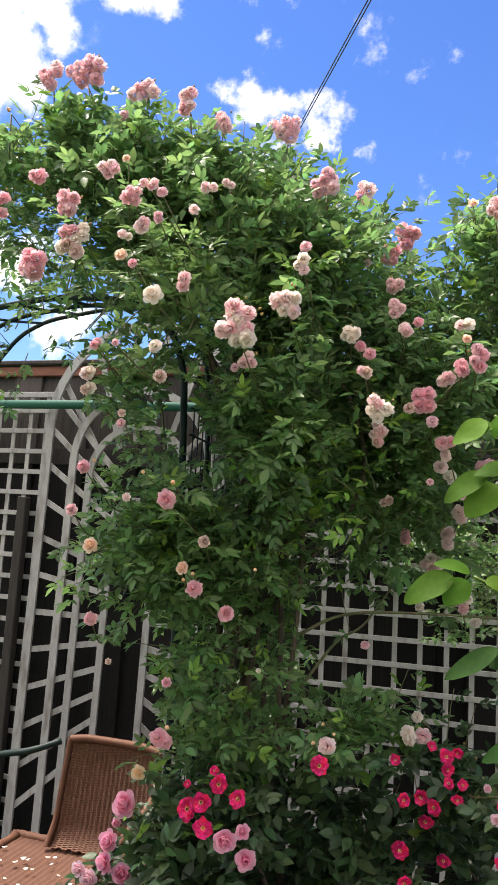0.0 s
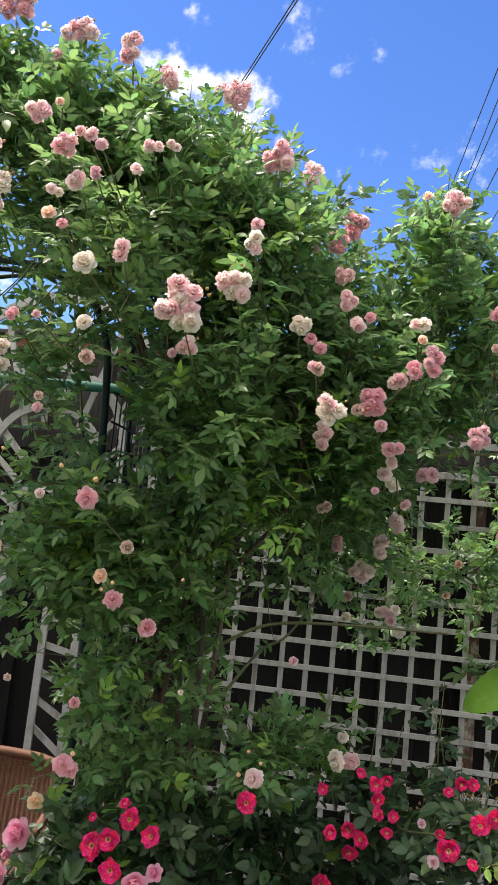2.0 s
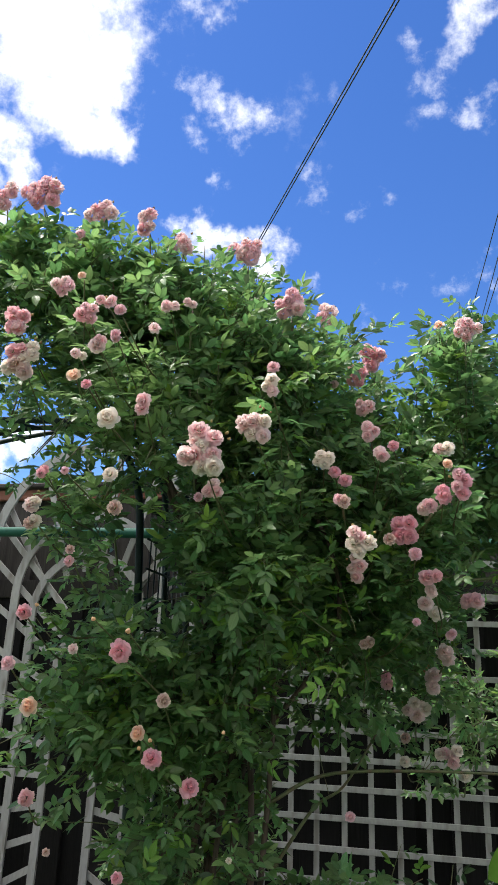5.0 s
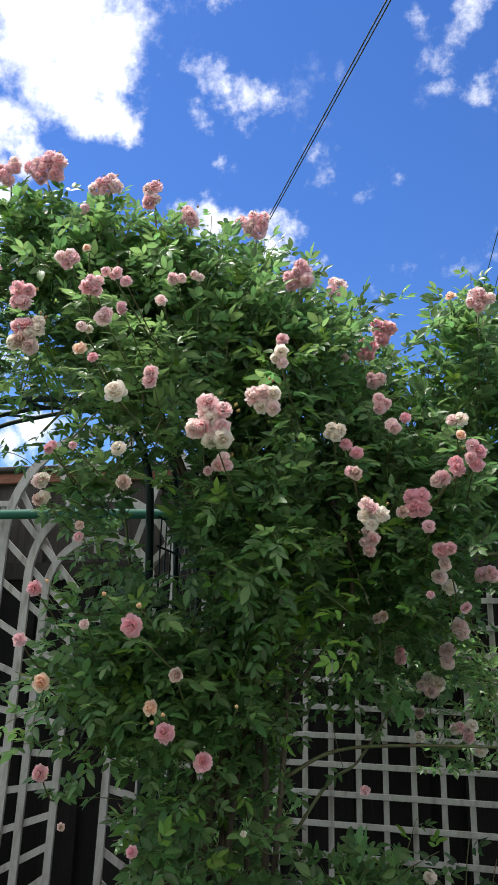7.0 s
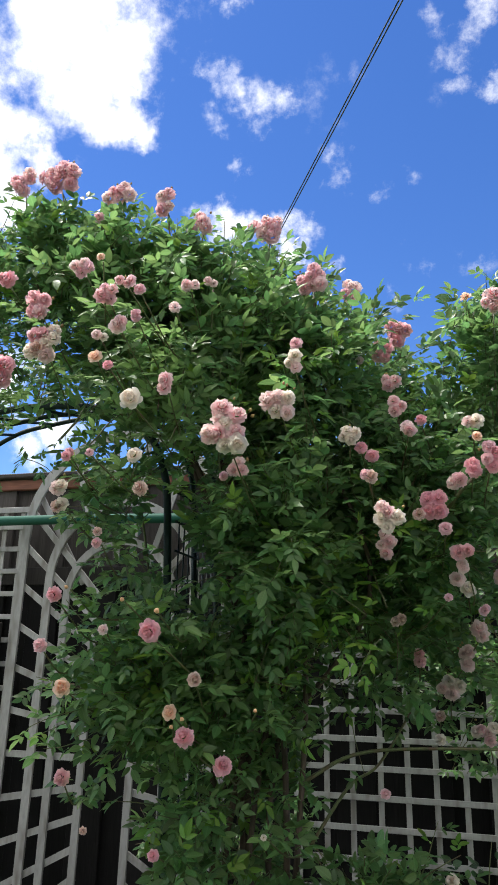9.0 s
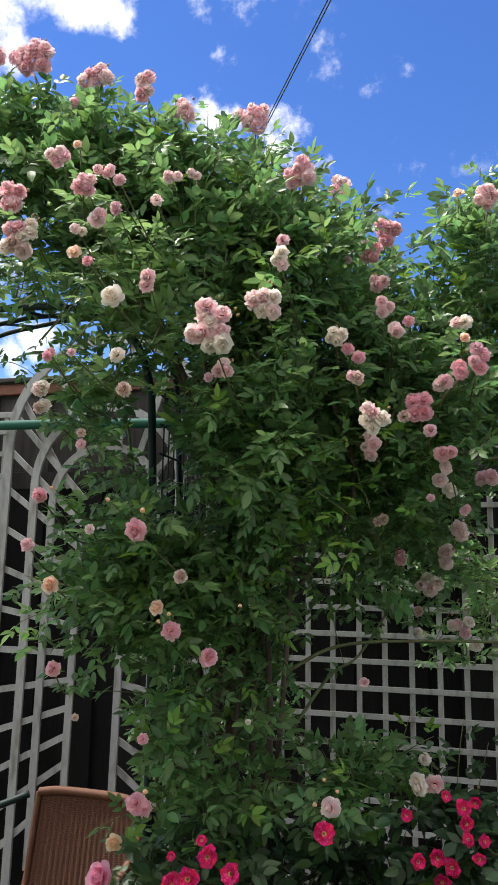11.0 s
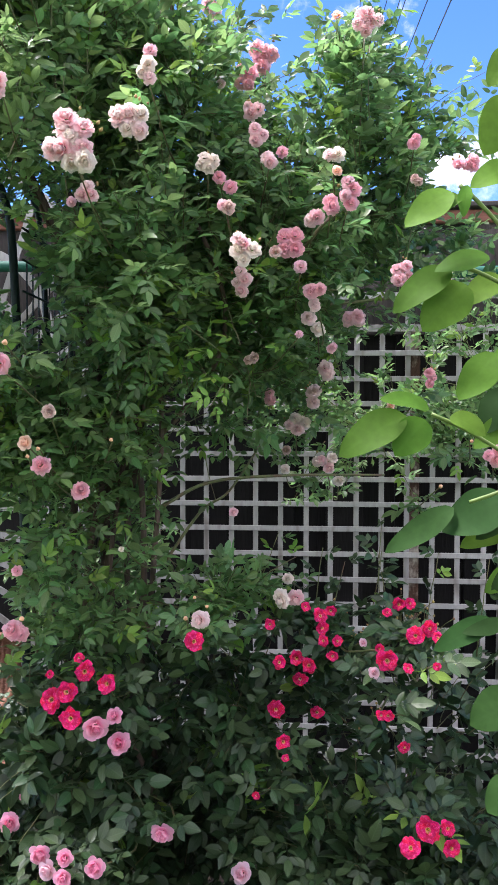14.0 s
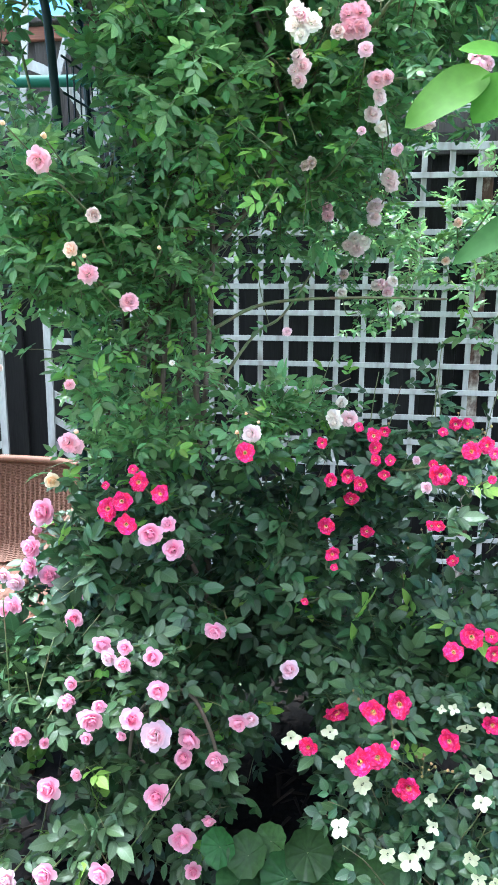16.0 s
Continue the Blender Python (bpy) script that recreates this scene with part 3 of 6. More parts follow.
def compound_leaf(width, pairs, material, seed):
    """One rose leaf of size 1 with its stalk and toothed leaflets."""
    rng = np.random.default_rng(seed + 70)
    V0, F0 = leaflet_shape(7, width, 0.26, 0.18, 0.05, 0.85)
    V, F = tube_data([(0, 0, 0), (0.2, 0, 0.0), (0.4, 0, -0.04), (0.56, 0, -0.1)], [0.012, 0.010, 0.008, 0.006], 4)
    V, F = V.tolist(), [tuple(q) for q in F]
    stalk = len(V)
    for at, ang, ln in [(1.0, 0.0, 0.50)] + [(0.92 - (0.36 if pairs < 3 else 0.30) * (k + 0.15), s * radians(56 + 6 * k), 0.44 - 0.05 * k) for k in range(pairs) for s in (-1, 1)]:
        m = Matrix.Translation((at * 0.55, 0, -0.1 * at * at)) @ Matrix.Rotation(ang + rng.normal(0, 0.15), 4, "Z") @ Matrix.Rotation(rng.uniform(-0.15, 0.3), 4, "Y") @ Matrix.Rotation(rng.normal(0, 0.3), 4, "X")
        k, l = len(V), ln * rng.uniform(0.85, 1.1)
        V += [tuple(m @ (Vector(v) * l)) for v in V0]
        F += [tuple(int(j) + k for j in f) for f in F0]
    me = bpy.data.meshes.new("leaf")
    me.from_pydata(V, [], F)
    me.materials.append(material)
    leaf_uv(me, V0, width, stalk)
    me.shade_smooth()
    return me


class Foliage:
    """Collects compound leaves (place, way of the stalk, upper side, length) and turns them into one mesh."""

    def __init__(self, seed, gaps=()):
        self.rng, self.rows, self.stems, self.gaps = np.random.default_rng(seed), [], [], gaps

    def add(self, p, d, up, size):
        self.rows.append(np.r_[p, d, up, size])

    def spray(self, base, way, length, size, step=0.028, droop=0.25, stem=0.0016, bare=0.1):
        """A shoot from base that bends over, with leaves alternating along it."""
        rng = self.rng
        n = 6
        pts, d = [np.array(base, float)], unit(np.array(way, float))
        for i in range(n):
            d = unit(d + np.array([0, 0, -droop / n]) + rng.normal(0, 0.07, 3))
            pts.append(pts[-1] + d * length / n)
        pts = np.array(pts)
        self.stems.append((pts, np.linspace(stem, stem * 0.5, n + 1)))
        turn = rng.uniform(0, 6.28)
        for s in np.arange(bare, 1.0, step / length):
            i = min(int(s * n), n - 1)
            p = pts[i] + (pts[i + 1] - pts[i]) * (s * n - i)
            t = unit(pts[i + 1] - pts[i])
            a = unit(np.cross(t, [0.1, 0.2, 1.0]))
            b = np.cross(t, a)
            turn += 2.4 + rng.normal(0, 0.4)
            out = a * math.cos(turn) + b * math.sin(turn)
            d = unit(out + 0.55 * t + np.array([0, -0.25, rng.uniform(-0.15, 0.4)]))
            up = unit(np.array([0, -0.35, 1.0]) + rng.normal(0, 0.45, 3))
            self.add(p, d, up, size * rng.uniform(0.7, 1.15) * (1 - 0.35 * max(0, s - 0.6)))

    def clump(self, c, r, count, size, length=(0.12, 0.26), front=0.5, up=0.5, hollow=0.0, **kw):
        """Shoots that fill an egg-shaped body and stand out of it."""
        rng = self.rng
        c, r = np.array(c, float), np.array(r, float)
        for i in range(count):
            u = rng.normal(0, 1, 3)
            u[1] -= front * abs(rng.normal())
            u = unit(u)
            base = c + u * r * rng.uniform(0.12, 0.92) ** 0.55
            if hollow and u[1] < 0.2 and noise.noise(Vector(base) * 5.5) < hollow - 0.5:
                continue
            way = unit(u * 0.9 + np.array([0, -0.15, up]) + rng.normal(0, 0.35, 3))
            self.spray(base, way, rng.uniform(*length), size, **kw)

    def build(self, name, material, parent, label, width=0.25, pairs=2, young=0.0, young_mat=None, rows=None, single=0):
        R = np.array(self.rows if rows is None else rows)
        # flower heads stand clear on the garden side of the leaves
        keep = np.ones(len(R), bool)
        tips = R[:, :3] + R[:, 3:6] * R[:, 9:10] * 0.6
        for hx, hy, hz, hw, _ in HEADS:
            c = np.array([hx, hy, hz])
            o = unit(np.array([0.1, 0.33, 1.6]) - c)
            for q in (R[:, :3], tips):
                along_o = (q - c) @ o
                off = np.linalg.norm(q - c - along_o[:, None] * o, axis=1)
                keep &= ~((along_o > -0.012) & (along_o < 0.45) & (off < (0.36 * hw if hz > 2.42 and hy > 1.7 else 0.55 * hw + 0.016)))
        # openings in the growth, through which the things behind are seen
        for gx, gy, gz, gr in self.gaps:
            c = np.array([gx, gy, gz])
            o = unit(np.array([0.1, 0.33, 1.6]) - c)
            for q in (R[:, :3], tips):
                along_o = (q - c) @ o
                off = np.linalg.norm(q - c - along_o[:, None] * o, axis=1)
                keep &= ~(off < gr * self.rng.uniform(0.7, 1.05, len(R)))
        R = R[keep]
        rng = self.rng
        if single:                                  # the outermost leaves on the garden side, one by one
            order = np.argsort(R[:, 1])
            kinds = [compound_leaf(width, pairs, material if k else (young_mat or material), k) for k in range(4)]
            for i, row in enumerate(R[order[:single]]):
                lx = unit(row[3:6])
                ly = unit(np.cross(row[6:9], lx))
                lz = np.cross(lx, ly)
                ob = new("leaf", kinds[0 if rng.random() < young else 1 + i % 3])
                ob.matrix_world = Matrix.Translation(row[:3]) @ Matrix((lx, ly, lz)).transposed().to_4x4() @ Matrix.Scale(row[9], 4)
                ob.parent = parent
            R = R[order[single:]]
        p, d, up, size = R[:, :3], R[:, 3:6], R[:, 6:9], R[:, 9]
        x = unit(d)
        y = unit(np.cross(up, x))
        z = np.cross(x, y)
        V0, F0 = leaflet_shape(4 if pairs > 2 else 5, width, 0.28, 0.16, 0.0, 0.85)
        spots = [(1.0, 0.0, 0.50)]
        for k in range(pairs):
            for s in (-1, 1):
                spots.append((0.92 - (0.36 if pairs < 3 else 0.30) * (k + 0.15), s * radians(56 + 6 * k), 0.44 - 0.05 * k))
        blocks = []
        for at, ang, ln in spots:
            m = len(R)
            a = ang + rng.normal(0, 0.18, m)
            roll = rng.normal(0, 0.30, m)
            L = ln * size * rng.uniform(0.82, 1.15, m)
            o = p + x * (at * 0.55 * size)[:, None] - z * (0.10 * at * at * size)[:, None]
            lx = x * np.cos(a)[:, None] + y * np.sin(a)[:, None]
            lx = unit(lx - z * rng.uniform(-0.15, 0.35, m)[:, None])
            ly = unit(np.cross(z, lx))
            lz = np.cross(lx, ly)
            ly, lz = ly * np.cos(roll)[:, None] + lz * np.sin(roll)[:, None], lz * np.cos(roll)[:, None] - ly * np.sin(roll)[:, None]
            W = rng.uniform(0.85, 1.2, m)
            v = o[:, None] + L[:, None, None] * (V0[None, :, :1] * lx[:, None] + (V0[None, :, 1:2] * W[:, None, None]) * ly[:, None] + V0[None, :, 2:] * lz[:, None])
            blocks.append(v)
        V = np.stack(blocks, 1)                    # leaf, leaflet, vertex, xyz
        pick = rng.random(len(R)) < young
        for sel, nm, mt, lab in ((~pick, name, material, label), (pick, "young_" + name, young_mat, "bright yellow-green young leaves")):
            if not sel.any():
                continue
            v = V[sel].reshape(-1, 3)
            k = len(v) // len(V0)
            f = (F0[None] + (np.arange(k) * len(V0))[:, None, None]).reshape(-1, 3)
            me = bpy.data.meshes.new(nm)
            me.vertices.add(len(v))
            me.vertices.foreach_set("co", v.ravel())
            me.loops.add(len(f) * 3)
            me.loops.foreach_set("vertex_index", f.ravel().astype(np.int32))
            me.polygons.add(len(f))
            me.polygons.foreach_set("loop_start", np.arange(0, len(f) * 3, 3, dtype=np.int32))
            me.update(calc_edges=True)
            leaf_uv(me, V0, width, 0)
            mesh_object(nm, me, mt, parent, lab, "stuff")

    def build_stems(self, name, material, parent, label):
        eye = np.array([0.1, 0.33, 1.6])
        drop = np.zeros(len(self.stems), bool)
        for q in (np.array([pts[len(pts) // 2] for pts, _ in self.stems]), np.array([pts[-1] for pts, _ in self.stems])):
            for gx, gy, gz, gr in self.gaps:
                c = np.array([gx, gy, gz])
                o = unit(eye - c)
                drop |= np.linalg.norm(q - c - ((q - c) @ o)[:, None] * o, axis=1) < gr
            for hx, hy, hz, hw, _ in HEADS:      # none crosses the face of a flower head
                c = np.array([hx, hy, hz])
                o = unit(eye - c)
                depth = (q - c) @ o
                drop |= (np.linalg.norm(q - c - depth[:, None] * o, axis=1) < 0.5 * hw + 0.01) & (depth > 0.01)
        runs = [run for run, gone in zip(self.stems, drop) if not gone]
        tubes(name, runs, material, parent, label, sides=4)


# ---- flowers ----
def petal_rings(rings, seed, rough=0.06, nu=4, nv=5):
    """Petals set in rings round the z axis: count, lean at foot and lip, length, width, foot radius, foot height."""
    rng = np.random.default_rng(seed)
    V, F = [], []
    for count, a0, a1, ln, wd, r0, z0 in rings:
        start = rng.uniform(0, 6.28)
        for i in range(count):
            az = start + 6.283 * i / count + rng.normal(0, 0.16)
            l, w = ln * rng.uniform(0.85, 1.12), wd * rng.uniform(0.85, 1.15)
            t0, t1 = radians(a0 + rng.normal(0, 7)), radians(a1 + rng.normal(0, 12))
            r, z = r0, z0
            k = len(V)
            for u in range(nu):
                s = u / (nu - 1)
                th = t0 + (t1 - t0) * s
                half = w * (0.35 + 0.65 * math.sin(math.pi * min(1.0, 0.12 + 0.62 * s)))
                for v in range(nv):
                    q = 2 * v / (nv - 1) - 1
                    back = -0.10 * l * s * q * q + (0.05 * l * (1 - q * q) if u == nu - 1 else 0)
                    rr = r + back * math.sin(th) + rng.normal(0, rough) * 0.35 * s - 0.10 * w * q * q
                    zz = z + back * math.cos(th) + rng.normal(0, rough) * 0.5 * s + 0.12 * w * q * q * s
                    x, y = rr, q * half
                    V.append((x * math.cos(az) - y * math.sin(az), x * math.sin(az) + y * math.cos(az), zz))
                r, z = r + math.sin(th) * l / (nu - 1), z + math.cos(th) * l / (nu - 1)
            for u in range(nu - 1):
                for v in range(nv - 1):
                    a = k + u * nv + v
                    F.append((a, a + 1, a + nv + 1, a + nv))
    return V, F


FULL = [(6, 5, -48, 0.31, 0.14, 0.02, 0.41), (8, 12, -36, 0.43, 0.21, 0.08, 0.33), (10, 22, -8, 0.49, 0.25, 0.15, 0.23), (11, 42, 26, 0.55, 0.27, 0.22, 0.13), (11, 64, 64, 0.59, 0.29, 0.27, 0.0), (11, 86, 98, 0.62, 0.31, 0.27, -0.13), (9, 106, 130, 0.56, 0.31, 0.25, -0.24)]
CUP = [(4, 5, -50, 0.34, 0.18, 0.02, 0.30), (6, 12, -40, 0.48, 0.26, 0.10, 0.22), (7, 24, -22, 0.62, 0.34, 0.18, 0.10), (7, 44, 0, 0.74, 0.42, 0.24, 0.0), (6, 66, 34, 0.82, 0.48, 0.24, -0.10), (6, 86, 70, 0.84, 0.48, 0.24, -0.16)]
OPEN = [(4, 30, 40, 0.44, 0.24, 0.14, 0.04), (6, 48, 66, 0.66, 0.34, 0.14, 0.03), (7, 62, 82, 0.82, 0.42, 0.14, 0.0), (6, 76, 104, 0.88, 0.48, 0.14, -0.05)]
FLAT = [(4, 58, 96, 0.95, 0.44, 0.08, 0.0)]
BUD = [(3, 28, -32, 0.95, 0.42, 0.10, -0.2), (4, 34, -22, 0.85, 0.40, 0.14, -0.25)]
SHAPES = {"full": FULL, "cup": CUP, "open": OPEN, "flat": FLAT, "bud": BUD}
_bloom_cache = {}


def bud_body():
    """A furled bud: an egg with a twisted, pointed tip."""
    V, F, n, m = [(0, 0, -0.55)], [], 10, 7
    for k in range(1, m):
        u = k / m
        r = 0.42 * math.sin(math.pi * u ** 0.8) ** 0.8
        for i in range(n):
            a = 6.2832 * i / n + 1.6 * u
            q = r * (1 + 0.10 * math.cos(3 * (6.2832 * i / n)))
            V.append((q * math.cos(a), q * math.sin(a), -0.55 + 1.25 * u))
    V.append((0, 0, 0.72))
    for i in range(n):
        j = (i + 1) % n
        F.append((0, 1 + j, 1 + i))
        F += [(1 + k * n + i, 1 + k * n + j, 1 + (k + 1) * n + j, 1 + (k + 1) * n + i) for k in range(m - 2)]
        F.append((1 + (m - 2) * n + i, 1 + (m - 2) * n + j, len(V) - 1))
    return V, F


def bloom_mesh(shape, colour, variant):
    key = (shape, colour, variant)
    if key not in _bloom_cache:
        V, F = bud_body() if shape == "bud" else petal_rings(SHAPES[shape], sum(map(ord, shape)) * 7 + variant * 101, {"full": 0.11, "open": 0.14, "flat": 0.13}.get(shape, 0.06))
        me = bpy.data.meshes.new("bloom")
        me.from_pydata(V, [], F)
        me.materials.append(PETALS[colour])
        me.shade_smooth()
        _bloom_cache[key] = me
    return _bloom_cache[key]


def bead_mesh(key, material, count, radius, size, seed):
    if key not in _bloom_cache:
        rng = np.random.default_rng(seed)
        V, F = [], []
        octa = np.array([(1, 0, 0), (-1, 0, 0), (0, 1, 0), (0, -1, 0), (0, 0, 1), (0, 0, -1)], float)
        of = [(0, 2, 4), (2, 1, 4), (1, 3, 4), (3, 0, 4), (2, 0, 5), (1, 2, 5), (3, 1, 5), (0, 3, 5)]
        for i in range(count):
            a, r = i * 2.4, radius * math.sqrt((i + 0.5) / count)
            k = len(V)
            c = np.array([r * math.cos(a), r * math.sin(a), 0.16 + rng.uniform(0, 0.12)])
            V += [tuple(c + o * size * (1, 1, 1.6)) for o in octa]
            F += [tuple(k + j for j in f) for f in of]
        me = bpy.data.meshes.new(key)
        me.from_pydata(V, [], F)
        me.materials.append(material)
        _bloom_cache[key] = me
    return _bloom_cache[key]


def sepal_mesh():
    if "sepal" not in _bloom_cache:
        V, F = petal_rings([(5, 70, 35, 0.55, 0.13, 0.05, -0.42)], 3, 0.02, 3, 3)
        me = bpy.data.meshes.new("sepals")
        me.from_pydata(V, [], F)
        me.materials.append(SEPAL)
        _bloom_cache["sepal"] = me
    return _bloom_cache["sepal"]


PALETTES = {
    "blush": ("blush", "blush", "cream", "shell"), "blushp": ("blush", "shell", "shell"), "blushm": ("blush", "mauve", "shell"), "blushc": ("blush", "cream", "shell"),
    "cream": ("cream", "cream", "blush"), "pink": ("pink",), "pinkp": ("shell", "mauve", "shell"), "pinkm": ("pink", "mauve"), "rose": ("rose", "pink"),
    "rosep": ("rose", "shell", "mauve"), "mauve": ("mauve", "mauve", "blush"), "mauvep": ("mauve", "blush", "rose"), "peach": ("peach",), "peachp": ("blush", "faded", "rose", "cream"),
    "faded": ("faded", "mauve"), "red": ("red",), "pinkc": ("pinkc",), "palec": ("palec",), "apricot": ("apricot",), "bud": ("bud",), "budb": ("budb",), "white": ("white",),
}
SHAPE_OF = {"red": "open", "pinkc": "cup", "palec": "cup", "apricot": "cup", "bud": "bud", "budb": "bud", "white": "flat", "peach": "cup"}
WORDS = {"shell": "shell pink double rose bloom with deeper heart", "blush": "pale blush double rose bloom", "cream": "cream white double rose bloom", "pink": "soft pink double rose bloom", "rose": "salmon pink double rose bloom",
         "mauve": "dusty mauve pink rose bloom", "peach": "peach orange half-open rose bloom", "faded": "faded brownish withering rose bloom", "red": "crimson semi-double rose bloom",
         "pinkc": "clear pink cupped rose bloom", "palec": "very pale pink cupped rose bloom", "apricot": "apricot yellow cupped rose bloom", "bud": "small apricot rose bud", "budb": "small brown unopened rose bud", "white": "white four-petalled flower"}
brng = np.random.default_rng(21)
HEADS = []                                   # where clusters sit, for their shoots


def bloom(p, facing, r, colour, parent, lone=False):
    shape = SHAPE_OF.get(colour, "full")
    if lone and shape == "full" and colour == "cream" and r > 0.017:
        shape = "cup"
    ob = new("bud" if shape == "bud" else "bloom", bloom_mesh(shape, colour, int(brng.integers(0, 4))))
    q = Vector(facing).to_track_quat("Z", "Y").to_matrix().to_4x4() @ Matrix.Rotation(brng.uniform(0, 6.28), 4, "Z")
    s = r * (1.25 if shape == "bud" else 1.0)
    ob.matrix_world = Matrix.Translation(p) @ q @ Matrix.Diagonal((s, s, s * brng.uniform(0.8, 1.05), 1))
    ob.parent = parent
    tagged(ob, WORDS[colour])
    if shape == "open":
        st = new("stamens", bead_mesh("stamens", STAMEN, 26, 0.24, 0.035, 2))
        st.parent = ob
        tagged(st, "golden yellow stamens")
    elif shape == "flat":
        st = new("eye", bead_mesh("eye", EYE_DARK, 8, 0.10, 0.04, 4))
        st.parent = ob
        tagged(st, "small dark centre")
    elif shape == "bud":
        st = new("sepals", sepal_mesh())
        st.parent = ob
    return ob


def cluster(x, y, z, w, h, n, pal, parent=None):
    """n blooms packed in a head w wide and h high, looking outward."""
    parent = parent or CURRENT
    cols = PALETTES[pal]
    r = 0.5 * math.sqrt(w * h) if n == 1 else 0.5 * math.sqrt(w * h * 1.45 / n)
    r = max(r, 0.0055)
    a0 = brng.uniform(0, 6.28)
    for i in range(n):
        if n == 1:
            ox = oz = 0.0
        elif n <= 4:
            a = a0 + 6.283 * i / n
            ox, oz = max(0, w / 2 - r * 0.8) * math.cos(a), max(0, h / 2 - r * 0.8) * math.sin(a)
        else:
            a, q = a0 + 2.4 * i + brng.normal(0, 0.2), math.sqrt((i + 0.4) / n)
            ox, oz = max(0, w / 2 - r * 0.5) * q * math.cos(a), max(0, h / 2 - r * 0.5) * q * math.sin(a)
        f = unit(np.array([ox * 14 + brng.normal(0, 0.25), -1.0, oz * 14 + 0.15 + brng.normal(0, 0.25)]))
        d = 0.35 * r * (1 - (ox * ox + oz * oz) / (w * h)) if n > 1 else 0
        rr = r * (brng.uniform(0.8, 1.18) if n > 1 else 1)
        bloom((x + ox, y - d + brng.normal(0, 0.003), z + oz), f, rr, cols[int(brng.integers(0, len(cols)))], parent, n == 1)
    if n >= 3 and parent == CLIMB:               # unopened buds round the head
        for k in range(int(brng.integers(1, 4))):
            a = brng.uniform(0.3, 2.84)
            p = np.array([x + w * 0.52 * math.cos(a), y + 0.004, z + h * (0.50 + 0.10 * brng.random()) * math.sin(a)])
            bloom(p, unit(np.array([math.cos(a), -0.4, math.sin(a) + 0.3])), brng.uniform(0.004, 0.0065), "budb", parent)
    HEADS.append((x, y, z, max(w, h), parent.name))


# ---- the plants ----
CLIMB = thing("climbing_rose", "large climbing rose in full pink bloom over an arch", "rose")
RED_ROSE = thing("red_shrub_rose", "low shrub rose with crimson blooms and dark leaves", "rose", "shrub roses")
PINK_ROSE = thing("pink_shrub_rose", "bushy shrub rose with clear pink cupped blooms", "rose", "shrub roses")
WHITE_PLANT = thing("white_bedding_plant", "low bedding plant with white four-petalled flowers", "flower")

# heads of the climbing rose
CURRENT = CLIMB
cluster(-0.817, 1.797, 2.835, 0.139, 0.100, 10, 'rosep')
cluster(-0.915, 1.782, 2.828, 0.085, 0.085, 6, 'mauvep')
cluster(-0.642, 1.802, 2.764, 0.091, 0.073, 6, 'mauvep')
cluster(-0.659, 1.739, 2.653, 0.039, 0.028, 2, 'mauve')
cluster(-0.503, 1.783, 2.703, 0.057, 0.085, 4, 'mauvep')
cluster(-0.440, 1.870, 2.686, 0.082, 0.073, 5, 'blushp')
cluster(-0.308, 2.067, 2.779, 0.113, 0.084, 7, 'blushm')
cluster(-0.150, 1.870, 2.491, 0.093, 0.077, 7, 'pinkp')
cluster(-0.121, 2.380, 2.720, 0.065, 0.097, 4, 'mauvep')
cluster(0.025, 2.302, 2.535, 0.084, 0.090, 5, 'rose')
cluster(-0.017, 2.228, 2.442, 0.064, 0.080, 4, 'rose')
cluster(-0.065, 2.072, 2.358, 0.027, 0.027, 1, 'blush')
cluster(-0.552, 1.495, 2.367, 0.050, 0.041, 4, 'mauve')
cluster(-0.521, 1.507, 2.395, 0.018, 0.016, 1, 'peach')
cluster(-0.471, 1.455, 2.279, 0.047, 0.047, 4, 'rosep')
cluster(-0.435, 1.457, 2.300, 0.039, 0.028, 3, 'blushp')
cluster(-0.411, 1.462, 2.286, 0.028, 0.028, 2, 'faded')
cluster(-0.373, 1.631, 2.376, 0.046, 0.029, 3, 'blushp')
cluster(-0.362, 1.742, 2.440, 0.037, 0.026, 2, 'mauve')
cluster(-0.370, 1.540, 2.284, 0.029, 0.027, 1, 'cream')
cluster(-0.666, 1.532, 2.312, 0.059, 0.070, 4, 'rosep')
cluster(-0.639, 1.523, 2.226, 0.087, 0.091, 8, 'peachp')
cluster(-0.446, 1.463, 2.215, 0.042, 0.036, 2, 'blush')
cluster(-0.490, 1.471, 2.202, 0.036, 0.021, 2, 'cream')
cluster(-0.414, 1.463, 2.231, 0.028, 0.025, 2, 'faded')
cluster(-0.495, 1.469, 2.159, 0.028, 0.023, 1, 'peach')
cluster(-0.460, 1.454, 2.133, 0.023, 0.023, 1, 'rose')
cluster(-0.417, 1.468, 2.070, 0.043, 0.039, 1, 'blush')
cluster(-0.360, 1.499, 2.101, 0.034, 0.042, 2, 'pinkp')
cluster(-0.414, 1.492, 1.970, 0.033, 0.035, 1, 'cream')
cluster(-0.428, 1.561, 1.923, 0.034, 0.034, 1, 'faded')
cluster(-0.247, 1.519, 2.014, 0.098, 0.106, 9, 'blush')
cluster(-0.259, 1.642, 1.975, 0.044, 0.044, 3, 'blushp')
cluster(-0.175, 1.629, 2.095, 0.071, 0.084, 5, 'cream')
cluster(-0.151, 1.648, 2.187, 0.041, 0.050, 3, 'cream')
cluster(-0.159, 1.704, 2.257, 0.034, 0.029, 1, 'faded')
cluster(-0.056, 1.747, 2.059, 0.049, 0.042, 4, 'cream')
cluster(-0.033, 1.748, 2.035, 0.030, 0.028, 1, 'pink')
cluster(-0.012, 1.755, 2.018, 0.032, 0.032, 1, 'pink')
